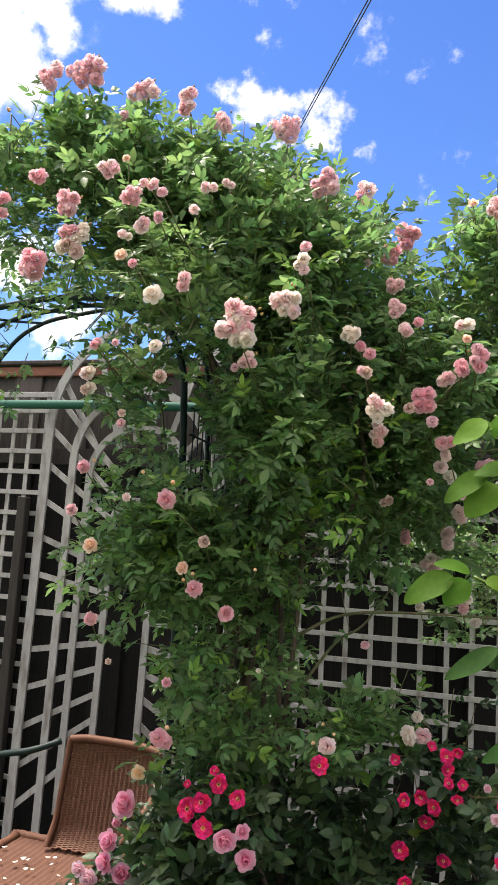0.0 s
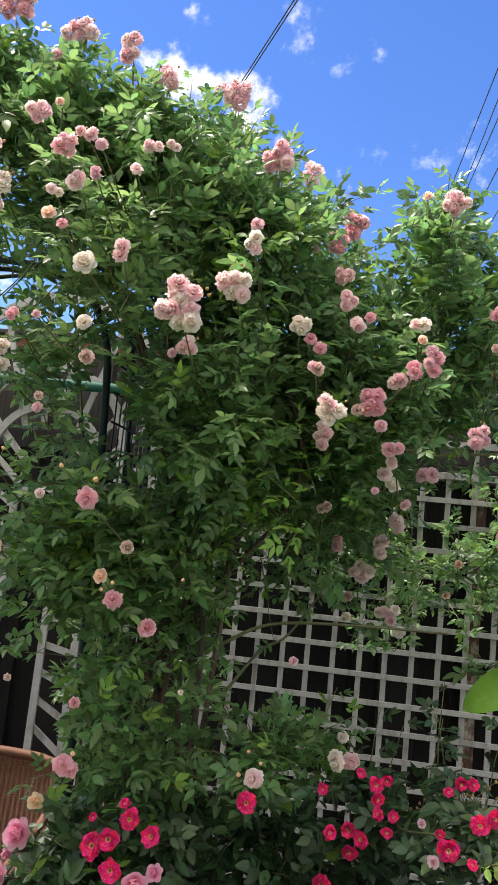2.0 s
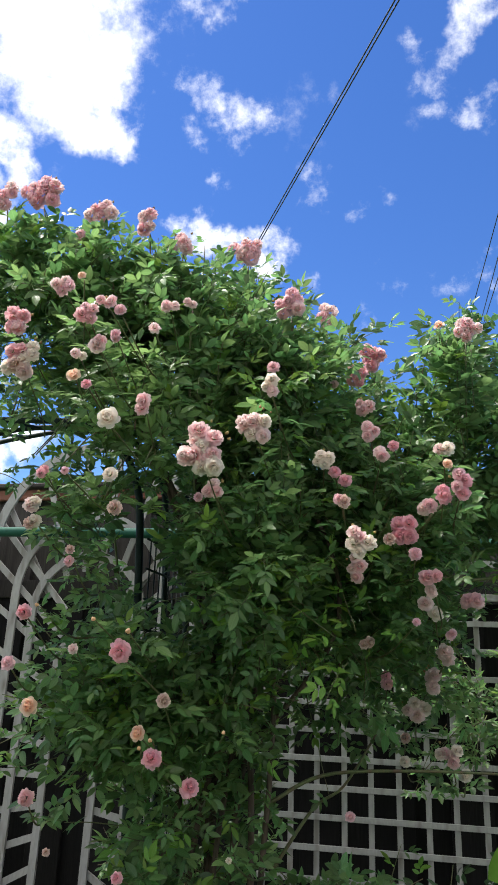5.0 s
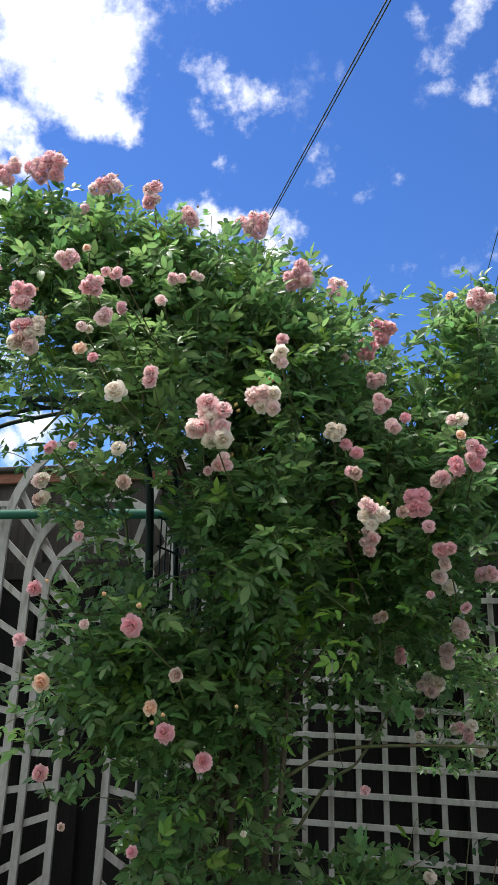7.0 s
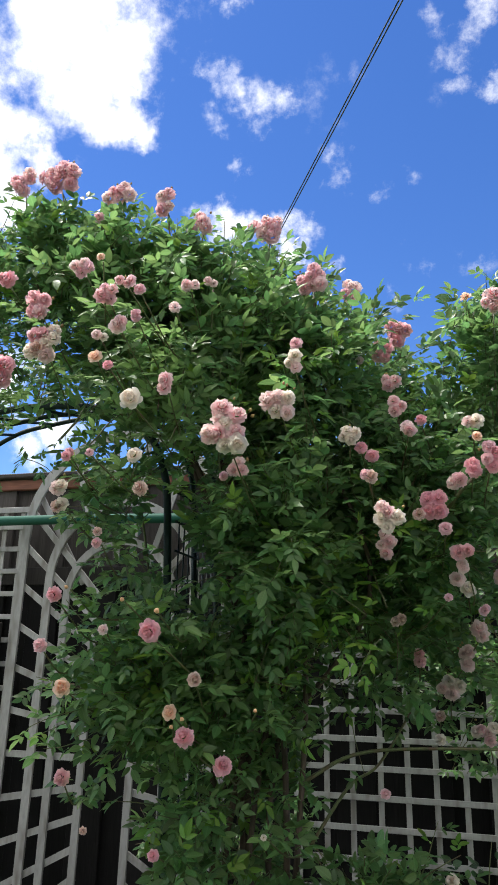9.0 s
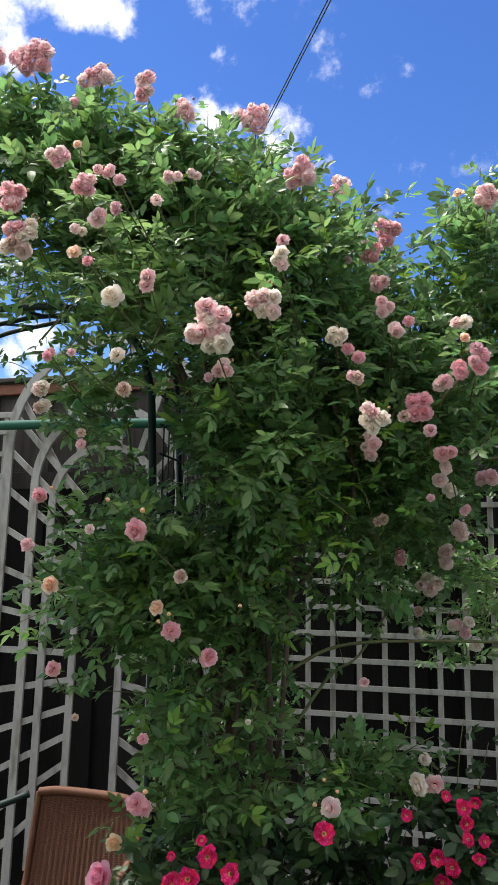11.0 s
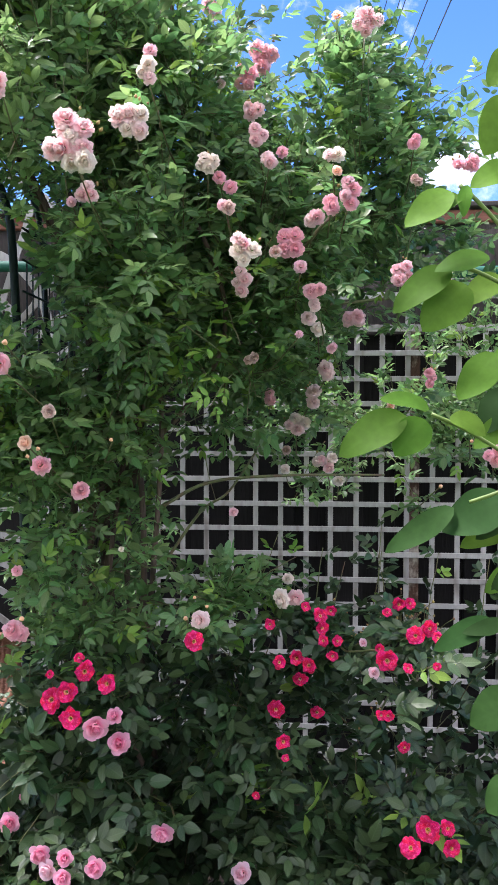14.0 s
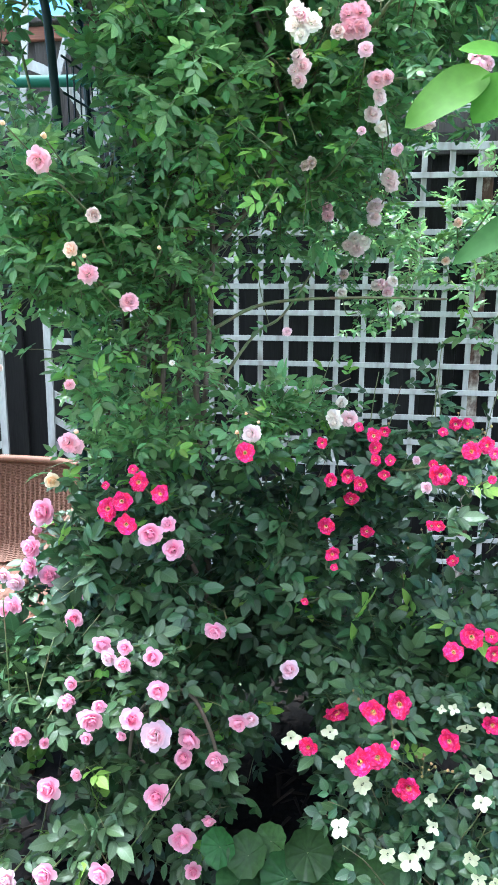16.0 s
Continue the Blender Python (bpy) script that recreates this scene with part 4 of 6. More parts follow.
cluster(-0.013, 1.684, 1.958, 0.039, 0.028, 2, 'faded')
cluster(0.014, 2.016, 2.271, 0.053, 0.048, 3, 'blushp')
cluster(0.035, 1.862, 2.155, 0.048, 0.053, 3, 'blushp')
cluster(0.059, 1.842, 2.096, 0.047, 0.042, 2, 'blushm')
cluster(0.085, 1.885, 2.128, 0.030, 0.028, 1, 'pink')
cluster(0.024, 1.651, 1.873, 0.060, 0.063, 5, 'blushc')
cluster(0.004, 1.824, 1.849, 0.042, 0.065, 4, 'blush')
cluster(0.103, 1.851, 1.931, 0.059, 0.067, 4, 'pink')
cluster(0.150, 1.855, 1.979, 0.048, 0.041, 2, 'mauve')
cluster(0.186, 1.845, 2.005, 0.040, 0.040, 2, 'pink')
cluster(0.222, 1.831, 2.024, 0.047, 0.071, 4, 'pinkm')
cluster(0.190, 1.846, 2.105, 0.061, 0.029, 2, 'cream')
cluster(0.196, 1.815, 2.064, 0.024, 0.019, 1, 'peach')
cluster(0.275, 2.099, 2.505, 0.097, 0.068, 6, 'blushp')
cluster(0.210, 2.123, 2.538, 0.033, 0.024, 1, 'peach')
cluster(0.156, 1.868, 1.836, 0.049, 0.037, 2, 'rose')
cluster(0.154, 1.879, 1.808, 0.035, 0.026, 2, 'cream')
cluster(0.142, 1.920, 1.786, 0.041, 0.036, 1, 'blush')
cluster(0.164, 1.989, 1.771, 0.037, 0.035, 1, 'cream')
cluster(0.122, 1.839, 1.743, 0.020, 0.020, 1, 'mauve')
cluster(0.190, 2.139, 1.686, 0.042, 0.053, 2, 'blushc')
cluster(0.194, 1.953, 1.725, 0.022, 0.029, 2, 'mauve')
cluster(0.158, 2.241, 1.631, 0.042, 0.064, 3, 'blushc')
cluster(0.116, 2.327, 1.556, 0.075, 0.061, 4, 'blushc')
cluster(0.196, 2.340, 1.452, 0.071, 0.071, 5, 'blushc')
cluster(0.086, 2.417, 1.480, 0.036, 0.030, 1, 'faded')
cluster(0.085, 2.304, 1.434, 0.028, 0.037, 1, 'cream')
cluster(-0.626, 1.628, 1.733, 0.037, 0.035, 1, 'pink')
cluster(-0.591, 1.615, 1.746, 0.015, 0.013, 1, 'bud')
cluster(-0.445, 1.552, 1.718, 0.018, 0.014, 1, 'bud')
cluster(-0.380, 1.552, 1.699, 0.020, 0.018, 1, 'bud')
cluster(-0.397, 1.572, 1.664, 0.048, 0.046, 1, 'pink')
cluster(-0.493, 1.585, 1.666, 0.021, 0.023, 1, 'cream')
cluster(-0.607, 1.659, 1.560, 0.032, 0.037, 1, 'peach')
cluster(-0.663, 1.654, 1.637, 0.031, 0.033, 1, 'faded')
cluster(-0.615, 1.695, 1.394, 0.036, 0.038, 1, 'rose')
cluster(-0.375, 1.632, 1.525, 0.030, 0.026, 1, 'peach')
cluster(-0.352, 1.636, 1.514, 0.014, 0.016, 1, 'bud')
cluster(-0.372, 1.635, 1.500, 0.014, 0.014, 1, 'bud')
cluster(-0.350, 1.642, 1.483, 0.044, 0.038, 1, 'pinkm')
cluster(-0.292, 1.695, 1.432, 0.041, 0.041, 1, 'pink')
cluster(-0.331, 1.629, 1.582, 0.030, 0.030, 1, 'faded')
cluster(-0.231, 1.691, 1.529, 0.014, 0.014, 1, 'bud')
cluster(-0.425, 1.716, 1.272, 0.025, 0.025, 1, 'rose')
cluster(-0.023, 1.954, 1.361, 0.032, 0.018, 1, 'mauve')
cluster(0.240, 2.488, 1.389, 0.033, 0.036, 1, 'cream')
cluster(-0.610, 1.592, 1.921, 0.040, 0.078, 4, 'peachp')
cluster(-0.529, 1.606, 1.840, 0.020, 0.044, 2, 'faded')
cluster(-0.571, 1.534, 1.996, 0.020, 0.022, 1, 'pink')
cluster(-0.515, 1.511, 1.986, 0.021, 0.017, 1, 'mauve')
cluster(-0.290, 1.640, 1.961, 0.024, 0.020, 1, 'faded')
cluster(0.048, 2.203, 1.627, 0.030, 0.047, 2, 'rose')
cluster(0.015, 1.977, 1.704, 0.045, 0.032, 2, 'faded')
cluster(0.073, 1.828, 1.909, 0.030, 0.030, 1, 'faded')
cluster(0.247, 2.057, 1.806, 0.064, 0.031, 2, 'faded')
cluster(-0.214, 1.699, 1.321, 0.012, 0.014, 1, 'cream')
cluster(0.353, 2.005, 1.897, 0.058, 0.063, 4, 'mauve')
cluster(0.442, 2.000, 1.888, 0.050, 0.042, 3, 'pink')
cluster(0.254, 2.155, 1.812, 0.058, 0.036, 3, 'faded')
cluster(0.434, 2.102, 1.667, 0.034, 0.053, 3, 'pink')
cluster(0.358, 2.245, 1.602, 0.026, 0.020, 1, 'peach')
cluster(0.348, 2.364, 1.515, 0.021, 0.021, 1, 'peach')
cluster(0.454, 2.068, 1.412, 0.018, 0.018, 1, 'bud')
cluster(0.386, 2.058, 2.209, 0.034, 0.039, 2, 'pink')
cluster(0.497, 2.019, 2.142, 0.076, 0.038, 5, 'rose')
cluster(0.549, 2.022, 2.192, 0.051, 0.051, 3, 'rosep')
cluster(0.388, 2.043, 2.114, 0.034, 0.034, 2, 'faded')
cluster(0.539, 2.035, 2.253, 0.020, 0.020, 1, 'peach')
cluster(0.124, 1.832, 1.878, 0.034, 0.030, 1, 'faded')
cluster(0.567, 2.035, 1.487, 0.057, 0.052, 3, 'pink')
cluster(0.526, 2.083, 1.518, 0.016, 0.016, 1, 'bud')
cluster(-0.567, 1.707, 1.303, 0.018, 0.016, 1, 'faded')
cluster(-0.788, 1.585, 2.416, 0.046, 0.046, 2, 'rose')
cluster(-0.895, 1.609, 2.369, 0.036, 0.077, 3, 'rose')
cluster(-0.771, 1.571, 2.194, 0.068, 0.078, 4, 'rose')
cluster(-0.573, 1.530, 1.987, 0.022, 0.027, 1, 'pink')
cluster(-0.982, 1.702, 2.688, 0.021, 0.021, 1, 'bud')

# lower heads of the climbing rose
CURRENT = CLIMB
cluster(-0.058, 1.662, 1.198, 0.039, 0.041, 1, 'cream')
cluster(-0.080, 1.749, 1.220, 0.013, 0.013, 1, 'bud')
cluster(-0.087, 1.676, 1.197, 0.017, 0.015, 1, 'bud')
cluster(-0.053, 1.717, 1.208, 0.013, 0.013, 1, 'bud')
cluster(-0.425, 1.717, 1.152, 0.050, 0.050, 2, 'pinkm')
cluster(-0.413, 1.704, 1.180, 0.018, 0.018, 1, 'bud')
cluster(0.086, 1.888, 1.185, 0.048, 0.043, 2, 'cream')
cluster(0.117, 1.900, 1.183, 0.043, 0.041, 1, 'blush')
cluster(0.098, 2.033, 1.196, 0.031, 0.031, 1, 'cream')

# crimson heads
CURRENT = RED_ROSE
cluster(-0.279, 1.678, 1.092, 0.046, 0.033, 1, 'red')
cluster(-0.232, 1.663, 1.074, 0.039, 0.037, 1, 'red')
cluster(-0.316, 1.677, 1.050, 0.042, 0.040, 1, 'red')
cluster(-0.353, 1.706, 1.024, 0.045, 0.048, 1, 'red')
cluster(-0.290, 1.628, 1.023, 0.043, 0.038, 1, 'red')
cluster(-0.363, 1.720, 1.068, 0.018, 0.016, 1, 'red')
cluster(-0.295, 1.690, 1.112, 0.020, 0.020, 1, 'red')
cluster(-0.061, 1.598, 1.177, 0.038, 0.034, 1, 'red')
cluster(0.138, 1.864, 1.173, 0.028, 0.016, 1, 'red')
cluster(0.168, 1.849, 1.160, 0.032, 0.032, 1, 'red')
cluster(0.191, 1.872, 1.164, 0.028, 0.023, 1, 'red')
cluster(0.171, 1.827, 1.141, 0.032, 0.025, 1, 'red')
cluster(0.201, 1.810, 1.120, 0.020, 0.027, 1, 'red')
cluster(0.174, 1.819, 1.115, 0.027, 0.023, 1, 'red')
cluster(0.192, 1.814, 1.089, 0.023, 0.025, 1, 'red')
cluster(0.065, 1.809, 1.150, 0.032, 0.018, 1, 'red')
cluster(0.084, 1.811, 1.073, 0.028, 0.028, 1, 'red')
cluster(0.120, 1.813, 1.083, 0.037, 0.030, 1, 'red')
cluster(0.145, 1.834, 1.058, 0.030, 0.037, 1, 'red')
cluster(0.127, 1.894, 1.008, 0.032, 0.034, 1, 'red')
cluster(0.076, 1.866, 0.953, 0.046, 0.032, 1, 'red')
cluster(0.094, 1.739, 0.942, 0.029, 0.031, 1, 'red')
cluster(0.100, 1.651, 0.949, 0.015, 0.015, 1, 'red')
cluster(0.277, 1.611, 1.148, 0.046, 0.035, 1, 'red')
cluster(0.329, 1.631, 1.187, 0.037, 0.029, 1, 'red')
cluster(0.357, 1.659, 1.193, 0.032, 0.030, 1, 'red')
cluster(0.368, 1.626, 1.184, 0.019, 0.023, 1, 'red')
cluster(0.332, 1.797, 1.202, 0.048, 0.022, 2, 'red')
cluster(0.298, 1.782, 1.187, 0.024, 0.015, 1, 'red')
cluster(0.351, 1.546, 1.162, 0.013, 0.016, 1, 'red')
cluster(0.301, 1.534, 1.163, 0.016, 0.020, 1, 'red')
cluster(0.270, 1.663, 1.153, 0.030, 0.010, 1, 'red')
cluster(0.165, 1.950, 0.917, 0.033, 0.028, 1, 'red')
cluster(0.316, 1.668, 0.971, 0.027, 0.021, 1, 'red')
cluster(0.264, 1.532, 1.085, 0.028, 0.018, 2, 'red')
cluster(0.357, 1.647, 0.830, 0.046, 0.044, 1, 'red')
cluster(0.392, 1.649, 0.832, 0.027, 0.031, 1, 'red')
cluster(0.323, 1.631, 0.808, 0.037, 0.037, 1, 'red')
cluster(0.394, 1.627, 0.810, 0.031, 0.035, 1, 'red')
cluster(0.113, 1.569, 0.703, 0.048, 0.050, 1, 'red')
cluster(0.178, 1.506, 0.744, 0.045, 0.043, 1, 'red')
cluster(0.229, 1.594, 0.711, 0.046, 0.052, 1, 'red')
cluster(0.066, 1.542, 0.643, 0.037, 0.035, 1, 'red')
cluster(0.154, 1.404, 0.726, 0.043, 0.045, 1, 'red')
cluster(0.184, 1.429, 0.718, 0.037, 0.050, 1, 'red')
cluster(0.217, 1.490, 0.700, 0.014, 0.019, 1, 'red')
cluster(0.325, 1.606, 0.636, 0.038, 0.044, 1, 'red')
cluster(0.241, 1.506, 0.610, 0.057, 0.055, 2, 'red')
cluster(0.402, 1.621, 0.667, 0.031, 0.044, 1, 'red')
cluster(0.045, 1.686, 0.861, 0.015, 0.018, 1, 'red')

# pink heads
CURRENT = PINK_ROSE
cluster(-0.512, 1.795, 1.049, 0.034, 0.032, 1, 'apricot')
cluster(-0.573, 1.875, 0.948, 0.062, 0.060, 1, 'pinkc')
cluster(-0.603, 1.900, 0.892, 0.024, 0.021, 1, 'pinkc')
cluster(-0.621, 1.901, 0.848, 0.051, 0.046, 1, 'pinkc')
cluster(-0.621, 1.885, 0.803, 0.056, 0.048, 1, 'pinkc')
cluster(-0.576, 1.895, 0.783, 0.051, 0.046, 1, 'pinkc')
cluster(-0.634, 1.844, 0.786, 0.045, 0.039, 1, 'palec')
cluster(-0.621, 1.790, 0.752, 0.051, 0.043, 2, 'pinkc')
cluster(-0.660, 1.831, 0.804, 0.029, 0.039, 1, 'palec')
cluster(-0.247, 1.632, 1.005, 0.045, 0.045, 1, 'pinkc')
cluster(-0.221, 1.665, 1.011, 0.031, 0.028, 1, 'pinkc')
cluster(-0.212, 1.667, 0.961, 0.040, 0.040, 1, 'pinkc')
cluster(-0.444, 1.710, 0.772, 0.038, 0.036, 1, 'pinkc')
cluster(-0.433, 1.753, 0.803, 0.015, 0.017, 1, 'pinkc')
cluster(-0.339, 1.590, 0.787, 0.037, 0.035, 1, 'pinkc')
cluster(-0.310, 1.551, 0.785, 0.038, 0.030, 1, 'palec')
cluster(-0.284, 1.567, 0.799, 0.030, 0.025, 1, 'pinkc')
cluster(-0.278, 1.530, 0.783, 0.033, 0.027, 1, 'pinkc')
cluster(-0.230, 1.566, 0.785, 0.032, 0.036, 1, 'pinkc')
cluster(-0.125, 1.638, 0.810, 0.039, 0.037, 1, 'pinkc')
cluster(-0.394, 1.567, 0.714, 0.028, 0.024, 1, 'pinkc')
cluster(-0.398, 1.560, 0.682, 0.033, 0.033, 2, 'pinkc')
cluster(-0.324, 1.525, 0.699, 0.027, 0.025, 1, 'pinkc')
cluster(-0.349, 1.536, 0.664, 0.041, 0.047, 2, 'pinkc')
cluster(-0.357, 1.545, 0.619, 0.022, 0.024, 1, 'pinkc')
cluster(-0.527, 1.600, 0.559, 0.039, 0.042, 2, 'pinkc')
cluster(-0.468, 1.580, 0.560, 0.020, 0.020, 1, 'pinkc')
cluster(-0.214, 1.537, 0.732, 0.038, 0.035, 1, 'pinkc')
cluster(-0.262, 1.523, 0.678, 0.040, 0.038, 1, 'pinkc')
cluster(-0.285, 1.534, 0.634, 0.023, 0.019, 1, 'pinkc')
cluster(-0.226, 1.556, 0.625, 0.052, 0.054, 1, 'palec')
cluster(-0.172, 1.606, 0.589, 0.047, 0.051, 1, 'pinkc')
cluster(-0.184, 1.600, 0.544, 0.038, 0.038, 1, 'pinkc')
cluster(-0.121, 1.621, 0.536, 0.038, 0.045, 1, 'pinkc')
cluster(-0.081, 1.649, 0.607, 0.036, 0.036, 1, 'pinkc')
cluster(-0.058, 1.661, 0.605, 0.032, 0.034, 1, 'palec')
cluster(-0.391, 1.561, 0.519, 0.022, 0.022, 1, 'pinkc')
cluster(-0.450, 1.553, 0.481, 0.052, 0.043, 1, 'pinkc')
cluster(-0.238, 1.587, 0.463, 0.048, 0.050, 1, 'pinkc')
cluster(-0.189, 1.597, 0.363, 0.053, 0.053, 1, 'pinkc')
cluster(-0.135, 1.599, 0.406, 0.032, 0.023, 1, 'pinkc')
cluster(-0.170, 1.600, 0.276, 0.035, 0.033, 1, 'pinkc')
cluster(-0.323, 1.487, 0.364, 0.043, 0.043, 1, 'pinkc')
cluster(-0.423, 1.456, 0.375, 0.043, 0.043, 1, 'pinkc')
cluster(-0.510, 1.470, 0.339, 0.044, 0.037, 1, 'palec')
cluster(0.017, 1.692, 0.706, 0.036, 0.039, 1, 'palec')
cluster(0.247, 1.736, 1.141, 0.015, 0.017, 1, 'palec')
cluster(0.258, 1.635, 1.117, 0.020, 0.020, 1, 'palec')

# white flowers
CURRENT = WHITE_PLANT
cluster(0.030, 1.581, 0.626, 0.038, 0.038, 1, 'white')
cluster(0.126, 1.484, 0.528, 0.034, 0.038, 1, 'white')
cluster(0.211, 1.456, 0.511, 0.029, 0.037, 1, 'white')
cluster(0.249, 1.446, 0.508, 0.042, 0.037, 1, 'white')
cluster(0.270, 1.461, 0.525, 0.037, 0.041, 1, 'white')
cluster(0.289, 1.484, 0.549, 0.025, 0.031, 1, 'white')
cluster(0.346, 1.452, 0.527, 0.031, 0.032, 1, 'white')
cluster(0.357, 1.428, 0.508, 0.028, 0.028, 1, 'white')
cluster(0.384, 1.424, 0.508, 0.019, 0.028, 1, 'white')
cluster(0.166, 1.536, 0.587, 0.051, 0.031, 2, 'white')
cluster(0.126, 1.561, 0.612, 0.031, 0.036, 1, 'white')
cluster(0.104, 1.591, 0.645, 0.030, 0.032, 1, 'white')
cluster(0.308, 1.614, 0.695, 0.021, 0.015, 1, 'white')
cluster(0.330, 1.614, 0.697, 0.023, 0.021, 1, 'white')
cluster(0.351, 1.595, 0.676, 0.035, 0.031, 1, 'white')
cluster(0.386, 1.618, 0.707, 0.031, 0.025, 1, 'white')
cluster(0.371, 1.547, 0.624, 0.046, 0.034, 1, 'white')
cluster(0.371, 1.508, 0.583, 0.033, 0.033, 1, 'white')
cluster(0.284, 1.516, 0.580, 0.020, 0.034, 1, 'white')


def head_shoots(fol, parent, size, stem, every=1.0, deep=1.0):
    """A leafy shoot under each flower head."""
    rng = fol.rng
    for x, y, z, w, owner in HEADS:
        if owner != parent.name or rng.random() > every:
            continue
        foot = np.array([x + rng.normal(0, 0.03), y + rng.uniform(0.16, 0.30) * deep, z - rng.uniform(0.03, 0.08) - w * 0.4])
        top = np.array([x, y + 0.012, z - 0.2 * w])
        mid = (foot + top) / 2 + np.array([rng.normal(0, 0.012), 0.02, -0.025])
        fol.stems.append((bend([foot, mid, top], 8), np.linspace(stem * 1.4, stem, 8)[:len(bend([foot, mid, top], 8))]))
        skyline = z > 2.42 and y > 1.7
        if z > 2.2:                              # flowering shoots stand up out of the crown, leafy to their necks
            near, far = (0.02, 0.12) if skyline else (0.12, 0.26)
            for k in range(4 if skyline else 2):
                b = np.array([x + rng.normal(0, 0.06), y + rng.uniform(near, far), z - rng.uniform(0.16, 0.28) - 0.5 * w])
                aim = np.array([x + rng.normal(0, 0.04), y + 0.03 + 0.5 * (near + far) * (not skyline), z - (0.3 if skyline else 0.5) * w - rng.uniform(0.0, 0.05)])
                fol.spray(b, aim - b, np.linalg.norm(aim - b), size * (1.15 if skyline else 0.95), step=0.020, droop=0.02, bare=0.0)
        if skyline:
            neck = np.array([x + rng.normal(0, 0.03), y + 0.07, z - 0.24 - 0.5 * w])
            fol.stems.append((bend([neck, (neck + top) / 2 + np.array([rng.normal(0, 0.012), 0.0, 0.0]), top], 8), stem * 1.3))
            for k in range(14):
                a = rng.uniform(0, 6.28)
                d = unit(np.array([math.cos(a), math.sin(a), rng.uniform(-0.1, 0.5)]))
                fol.add(neck + (top - neck) * (0.1 + 0.055 * k), d, unit(np.array([0, -0.3, 1]) + rng.normal(0, 0.4, 3)), size * rng.uniform(0.8, 1.15))
        for k in range(int(rng.integers(6, 12))):
            s = rng.uniform(0.0, 0.9)
            p = foot + (top - foot) * s
            a = rng.uniform(0, 6.28)
            d = unit(np.array([math.cos(a), math.sin(a) * 0.8 - 0.2, rng.uniform(-0.2, 0.45)]))
            fol.add(p, d, unit(np.array([0, -0.4, 1]) + rng.normal(0, 0.35, 3)), size * rng.uniform(0.7, 1.1))


def build_climber():
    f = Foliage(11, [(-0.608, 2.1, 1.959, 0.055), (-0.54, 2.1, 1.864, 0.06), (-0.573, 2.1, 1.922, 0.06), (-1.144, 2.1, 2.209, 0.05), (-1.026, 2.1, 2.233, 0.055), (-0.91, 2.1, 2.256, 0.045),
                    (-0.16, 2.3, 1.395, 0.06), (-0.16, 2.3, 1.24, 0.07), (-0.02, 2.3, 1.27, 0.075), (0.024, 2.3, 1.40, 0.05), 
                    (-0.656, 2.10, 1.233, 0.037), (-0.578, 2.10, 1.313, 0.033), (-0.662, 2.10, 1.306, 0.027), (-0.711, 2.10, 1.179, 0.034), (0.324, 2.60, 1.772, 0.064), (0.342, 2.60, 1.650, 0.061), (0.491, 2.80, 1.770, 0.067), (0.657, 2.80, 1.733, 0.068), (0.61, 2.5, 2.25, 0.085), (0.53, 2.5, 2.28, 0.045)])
    S = 0.073
    near = dict(front=0.8, length=(0.11, 0.22), step=0.026)
    # crown over the arch, falling to one side
    f.clump((-1.14, 2.18, 2.55), (0.30, 0.30, 0.18), 75, S, up=0.3, **near)
    f.clump((-0.80, 2.10, 2.53), (0.30, 0.30, 0.22), 160, S, up=0.3, **near)
    f.clump((-0.48, 2.12, 2.42), (0.28, 0.30, 0.22), 190, S, up=0.3, **near)
    f.clump((-0.20, 2.20, 2.30), (0.24, 0.30, 0.21), 180, S, up=0.3, **near)
    f.clump((0.05, 2.34, 2.09), (0.20, 0.28, 0.17), 130, S, up=0.3, **near)
    f.clump((-0.66, 2.12, 2.42), (0.36, 0.26, 0.12), 50, S, **near)
    for k in range(26):                          # long shoots standing up out of the crown
        x = f.rng.uniform(-1.30, -0.12)
        top = 2.70 - 0.42 * max(0.0, x + 0.75)
        f.spray((x, f.rng.uniform(1.90, 2.25), top - 0.12), (f.rng.normal(0.1, 0.2), f.rng.normal(-0.1, 0.15), 1.0), f.rng.uniform(0.16, 0.30), S, step=0.026, droop=0.15, bare=0.0, stem=0.002)
    # middle
    f.clump((-0.32, 2.16, 2.14), (0.18, 0.20, 0.10), 70, S, **near)
    f.clump((-0.20, 2.02, 1.88), (0.20, 0.24, 0.21), 260, S, hollow=0.48, **near)
    f.clump((-0.03, 2.06, 1.80), (0.17, 0.24, 0.19), 200, S, hollow=0.48, **near)
    f.clump((0.06, 2.20, 1.96), (0.14, 0.20, 0.12), 60, S, **near)
    f.clump((0.16, 2.54, 1.80), (0.11, 0.14, 0.16), 28, S)
    f.clump((-0.12, 2.14, 1.64), (0.18, 0.16, 0.11), 130, S, hollow=0.5)
    f.clump((0.18, 2.60, 1.62), (0.16, 0.14, 0.10), 16, S * 0.9)
    # column round the arch leg
    f.clump((-0.50, 1.98, 1.54), (0.17, 0.16, 0.12), 120, S, hollow=0.45, **near)
    f.clump((-0.44, 2.0, 1.36), (0.14, 0.16, 0.20), 170, S, hollow=0.76, **near)
    f.clump((-0.40, 2.0, 1.06), (0.14, 0.16, 0.24), 140, S, hollow=0.82, **near)
    f.clump((-0.68, 2.06, 1.98), (0.08, 0.12, 0.20), 44, S, length=(0.06, 0.14))
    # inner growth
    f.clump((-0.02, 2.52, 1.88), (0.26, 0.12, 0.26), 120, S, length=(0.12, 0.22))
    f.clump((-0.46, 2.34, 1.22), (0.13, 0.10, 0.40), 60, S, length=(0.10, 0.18))
